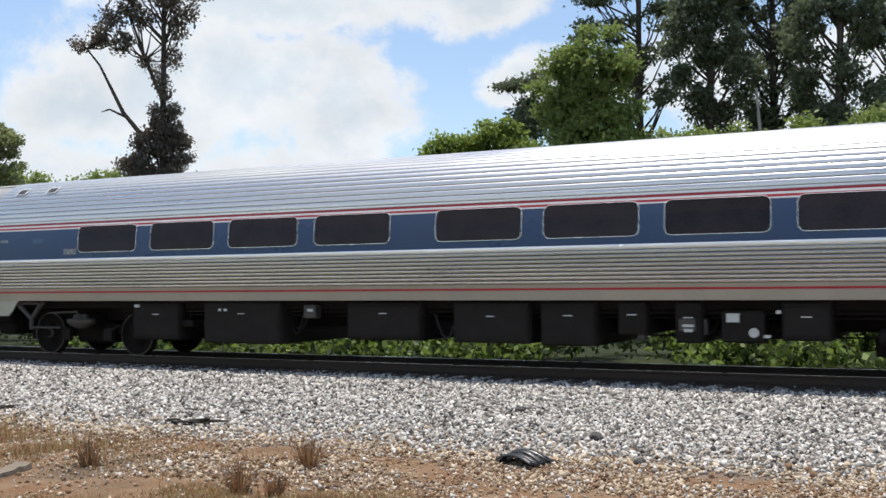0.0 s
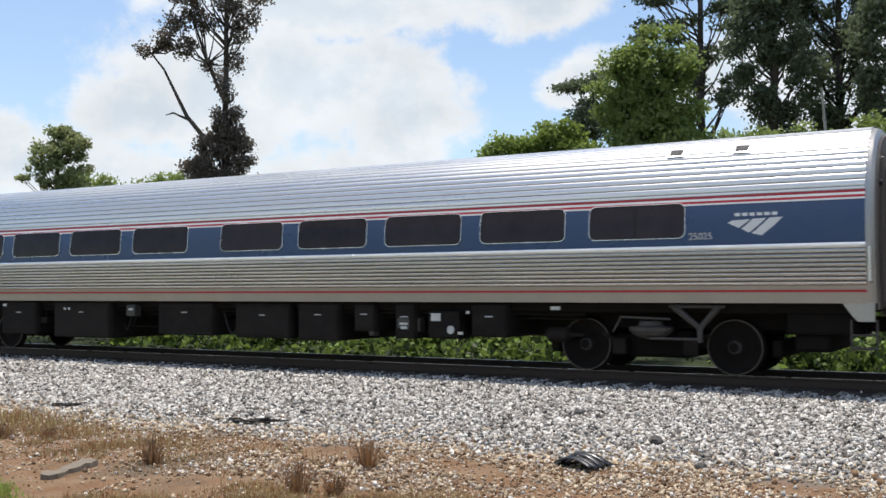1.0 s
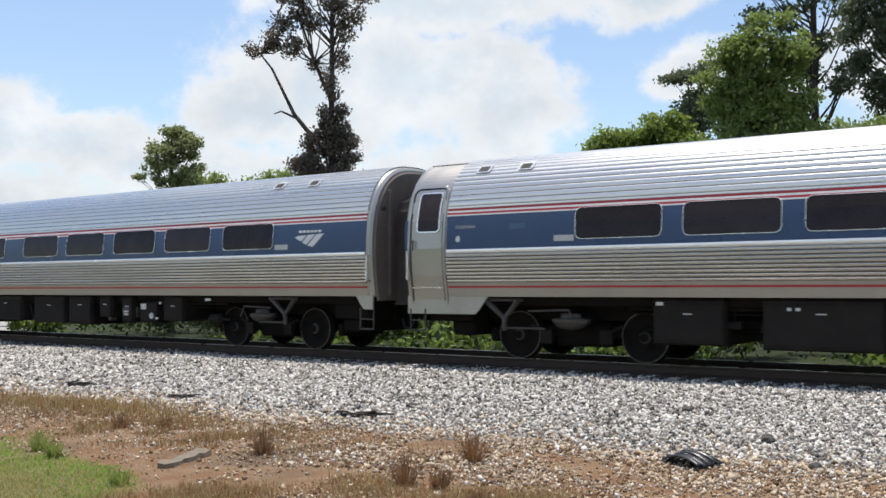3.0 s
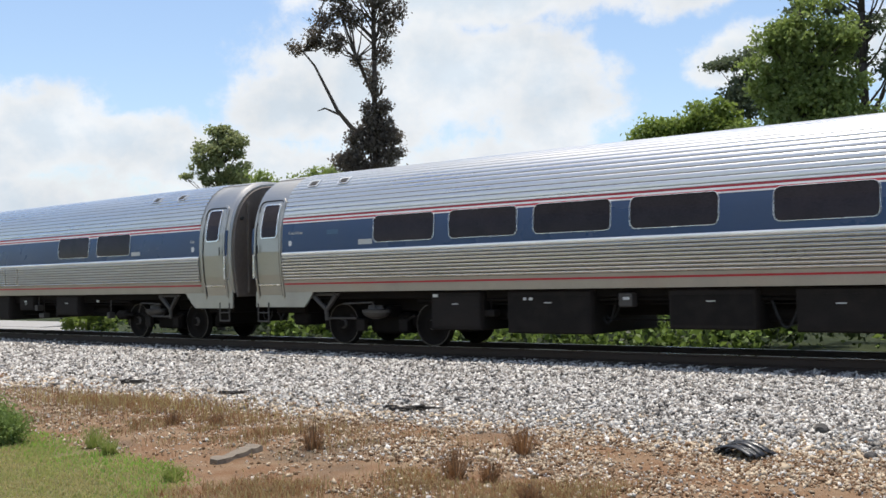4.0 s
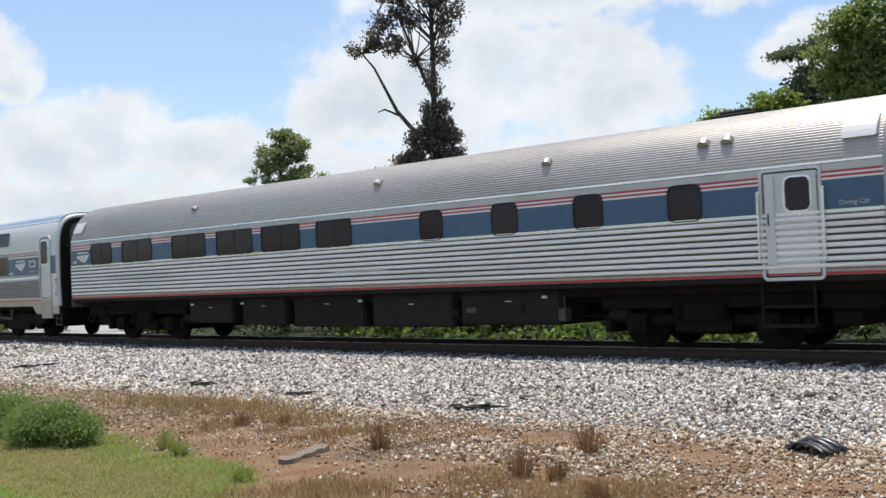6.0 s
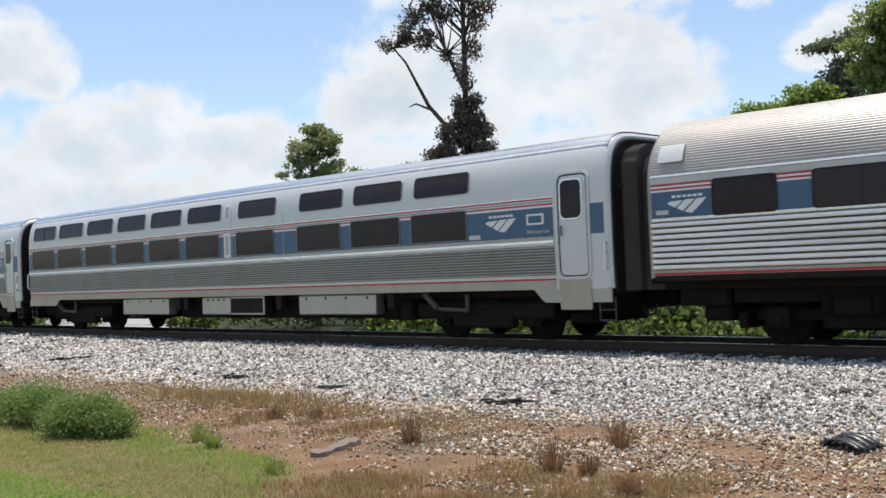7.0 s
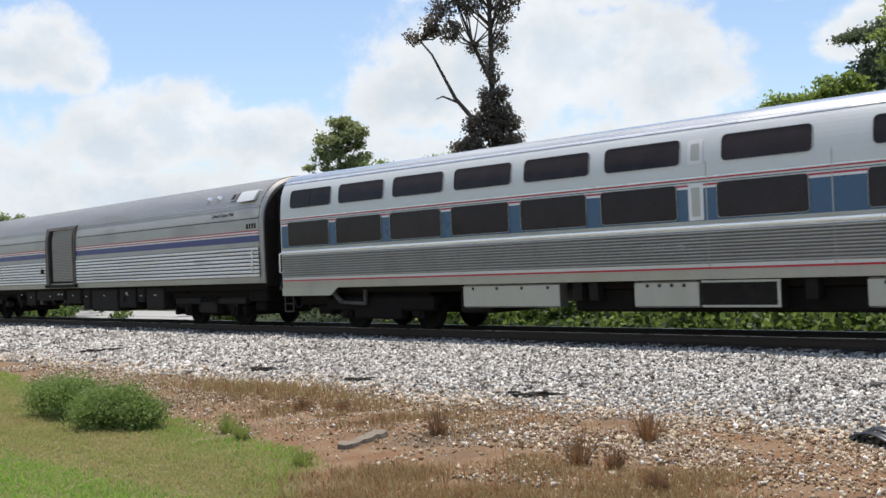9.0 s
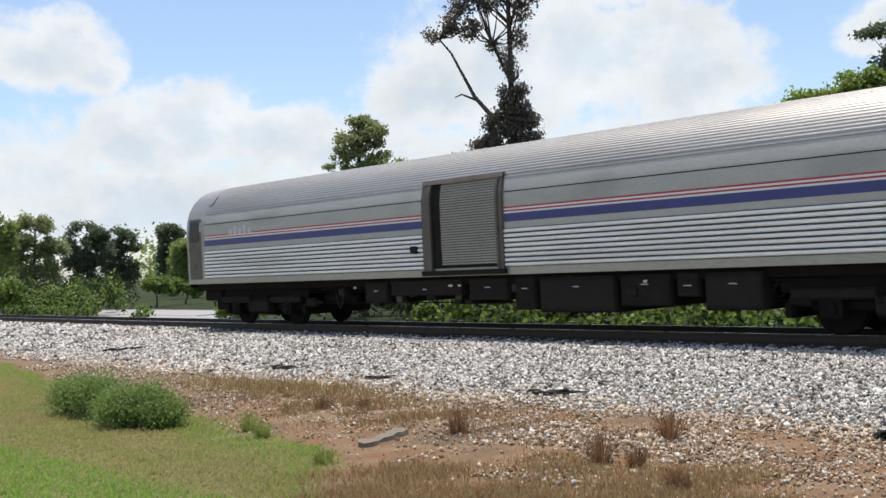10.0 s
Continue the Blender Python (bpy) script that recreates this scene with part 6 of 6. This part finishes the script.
def bright_weed(x, y, seed):
    g = np.random.default_rng(seed)
    clumps = [((g.normal(0, 0.35), g.normal(0, 0.3), 0.3 + 0.9 * g.random()), (0.3, 0.3, 0.35)) for i in range(9)]
    t = tagged(new("weed"), "bright green weed beyond the rails", "weed", "tall weeds behind the track")
    t.location = (x, y, ground_z(x, y))
    piece("stems", joined(*[rod((0, 0, -0.05), c, 0.014, 0.005, 5) for c, r in clumps]), t, mat=BARK)
    many("foliage", leaf_cloud(clumps, 1500, 0.12, g, shell=0.5), None, [(0, 1, 2, 3)], [LEAF_BRIGHT], None).parent = t


bright_weed(-35.2, 22.9, 205)
bright_weed(-34.6, 23.3, 206)


def plank():
    m = material("weathered_board", (0.19, 0.155, 0.115), 0.9, vary=0.25, scale=2, bump=0.6, bump_scale=30, stretch=(0.15, 2, 2))
    n = 10
    v, f = [], []
    for i in range(n + 1):
        t = i / n
        x = -0.47 + 0.94 * t
        w = 0.09 + 0.05 * noise.noise((t * 4, 0, 0)) - (0.035 if i in (0, n) else 0)
        h = 0.085 + 0.05 * noise.noise((t * 5, 3, 0)) - 0.03 * t
        v += [(x, -w, 0.0), (x, w, 0.0), (x, w * 0.9, h), (x, -w * 0.85, h * 0.9)]
    for i in range(n):
        for k in range(4):
            f.append((i * 4 + k, i * 4 + (k + 1) % 4, i * 4 + 4 + (k + 1) % 4, i * 4 + 4 + k))
    f += [(3, 2, 1, 0), (n * 4, n * 4 + 1, n * 4 + 2, n * 4 + 3)]
    a, b = Vector((-9.3, 7.68)), Vector((-9.56, 8.62))
    c = (a + b) / 2
    ob = piece("wooden_board", (v, f), mat=m, at=pose(c.x, c.y, ground_z(c.x, c.y) - 0.01, 2, -3, math.degrees(math.atan2(b.y - a.y, b.x - a.x))))
    tagged(ob, "weathered broken wooden board on bare earth", "board")


plank()


def flap():
    """A curled black sheet with split fingers at one end."""
    m = material("black_moulded_plastic", (0.018, 0.019, 0.021), 0.32, vary=0.3, scale=5, bump=0.1, bump_scale=30)
    t = tagged(new("black_debris"), "curled black plastic debris lying on gravel", "debris")
    t.matrix_basis = pose(-4.50, 11.1, ground_z(-4.50, 11.1) + 0.005, 0, 0, -14) @ Matrix.Scale(0.84, 4)
    for k in range(5):
        v, f = [], []
        n = 12
        for i in range(n + 1):
            s = i / n
            x = -0.36 + 0.72 * s
            half = 0.062 if s > 0.25 else 0.02 + 0.17 * s
            y = (k - 2) * 0.125 * (0.45 + 0.55 * s)
            z = 0.02 + 0.17 * math.sin(math.pi * min(1, s * 0.92)) * (1 - 0.18 * abs(k - 2)) + 0.025 * math.cos(k * 2.1)
            for dy, dz in ((-half, 0.0), (0, 0.02), (half, 0.0), (half, -0.012), (0, 0.006), (-half, -0.012)):
                v.append((x, y + dy, max(0.0, z + dz)))
        for i in range(n):
            for j in range(6):
                f.append((i * 6 + j, i * 6 + (j + 1) % 6, i * 6 + 6 + (j + 1) % 6, i * 6 + 6 + j))
        f += [(5, 4, 3, 2, 1, 0), tuple(n * 6 + j for j in range(6))]
        piece("rib", (v, f), t, mat=m, smooth=True)
    piece("lip", box(-0.42, -0.2, -0.1, 0.1, 0.0, 0.03, 0.01), t, mat=m)


flap()


def twig_pile(x, y, long, turn, seed):
    g = np.random.default_rng(seed)
    m = material("charred_branch", (0.03, 0.026, 0.022), 0.85, vary=0.3, scale=4, bump=0.4, bump_scale=30)
    ob = new("fallen_branch")
    ob.matrix_basis = pose(x, y, ground_z(x, y) + 0.03, 0, 0, turn)
    for i in range(9):
        a = Vector((g.uniform(-0.5, 0.2) * long, g.uniform(-0.06, 0.06), g.uniform(0.0, 0.05)))
        b = a + Vector((g.uniform(0.3, 0.6) * long, g.uniform(-0.09, 0.09), g.uniform(-0.02, 0.06)))
        piece("twig", rod(a, b, g.uniform(0.014, 0.034), 0.01, 6), ob, mat=m)
    tagged(ob, "dark fallen branch on pale ballast", "branch", "fallen branches")


for i, (x, y, n, a) in enumerate(((-10.0, 11.95, 0.75, 12), (-25.9, 13.3, 1.1, 70), (-17.5, 12.4, 0.7, 40), (-14.0, 12.0, 0.5, 20))):
    twig_pile(x, y, n, a, 300 + i)


def dark_rock(x, u, size, seed):
    g = np.random.default_rng(seed)
    bm = bmesh.new()
    bmesh.ops.create_icosphere(bm, subdivisions=2, radius=size)
    for v in bm.verts:
        v.co *= 0.75 + 0.5 * abs(noise.noise(v.co * 5 / size * 0.3 + Vector((seed, 0, 0))))
        v.co.z *= 0.75
    me = bpy.data.meshes.new("dark_rock")
    bm.to_mesh(me)
    bm.free()
    me.materials.append(STONES[2])
    y = u + bend_of(x)
    tagged(piece("dark_rock", me, at=pose(x, y, ground_z(x, y) + size * 0.35, 0, 0, seed * 40)), "dark angular rock among pale ballast", "rock", "dark rocks")


for i, (x, u, s) in enumerate(((-4.06, 12.47, 0.10), (-5.7, 14.0, 0.09), (-5.75, 13.7, 0.07), (-9.0, 12.8, 0.06), (-3.2, 11.4, 0.08), (-12.0, 15.0, 0.06))):
    dark_rock(x, u, s, i + 1)


# ---- what moves ----
def motions():
    """Each car follows the track's curve; its ends lie on the middle line."""
    for k, car in enumerate(CARS):
        rows = []
        for t, front in TRAIN:
            x = front - PITCH * (k + 0.5)
            y0, y1 = track_y(x - 9.07), track_y(x + 9.07)
            rows.append((t, pose(x, (y0 + y1) / 2, 0, 0, 0, math.degrees(math.atan2(y1 - y0, 18.14)))))
        walk(car, rows)
        # the wheels roll with the car's way, a row for each thirtieth of a second
        sets = [w for w in car.children if w.name.startswith("wheelset")]
        times = [i / 30 for i in range(301)]
        way = np.interp(times, [t for t, x in TRAIN], [x for t, x in TRAIN])
        for w in sets:
            at = w.location.copy()
            walk(w, [(t, pose(at.x, at.y, at.z, 0, math.degrees((x - way[0]) / 0.457) % 360, 0)) for t, x in zip(times, way)])


motions()
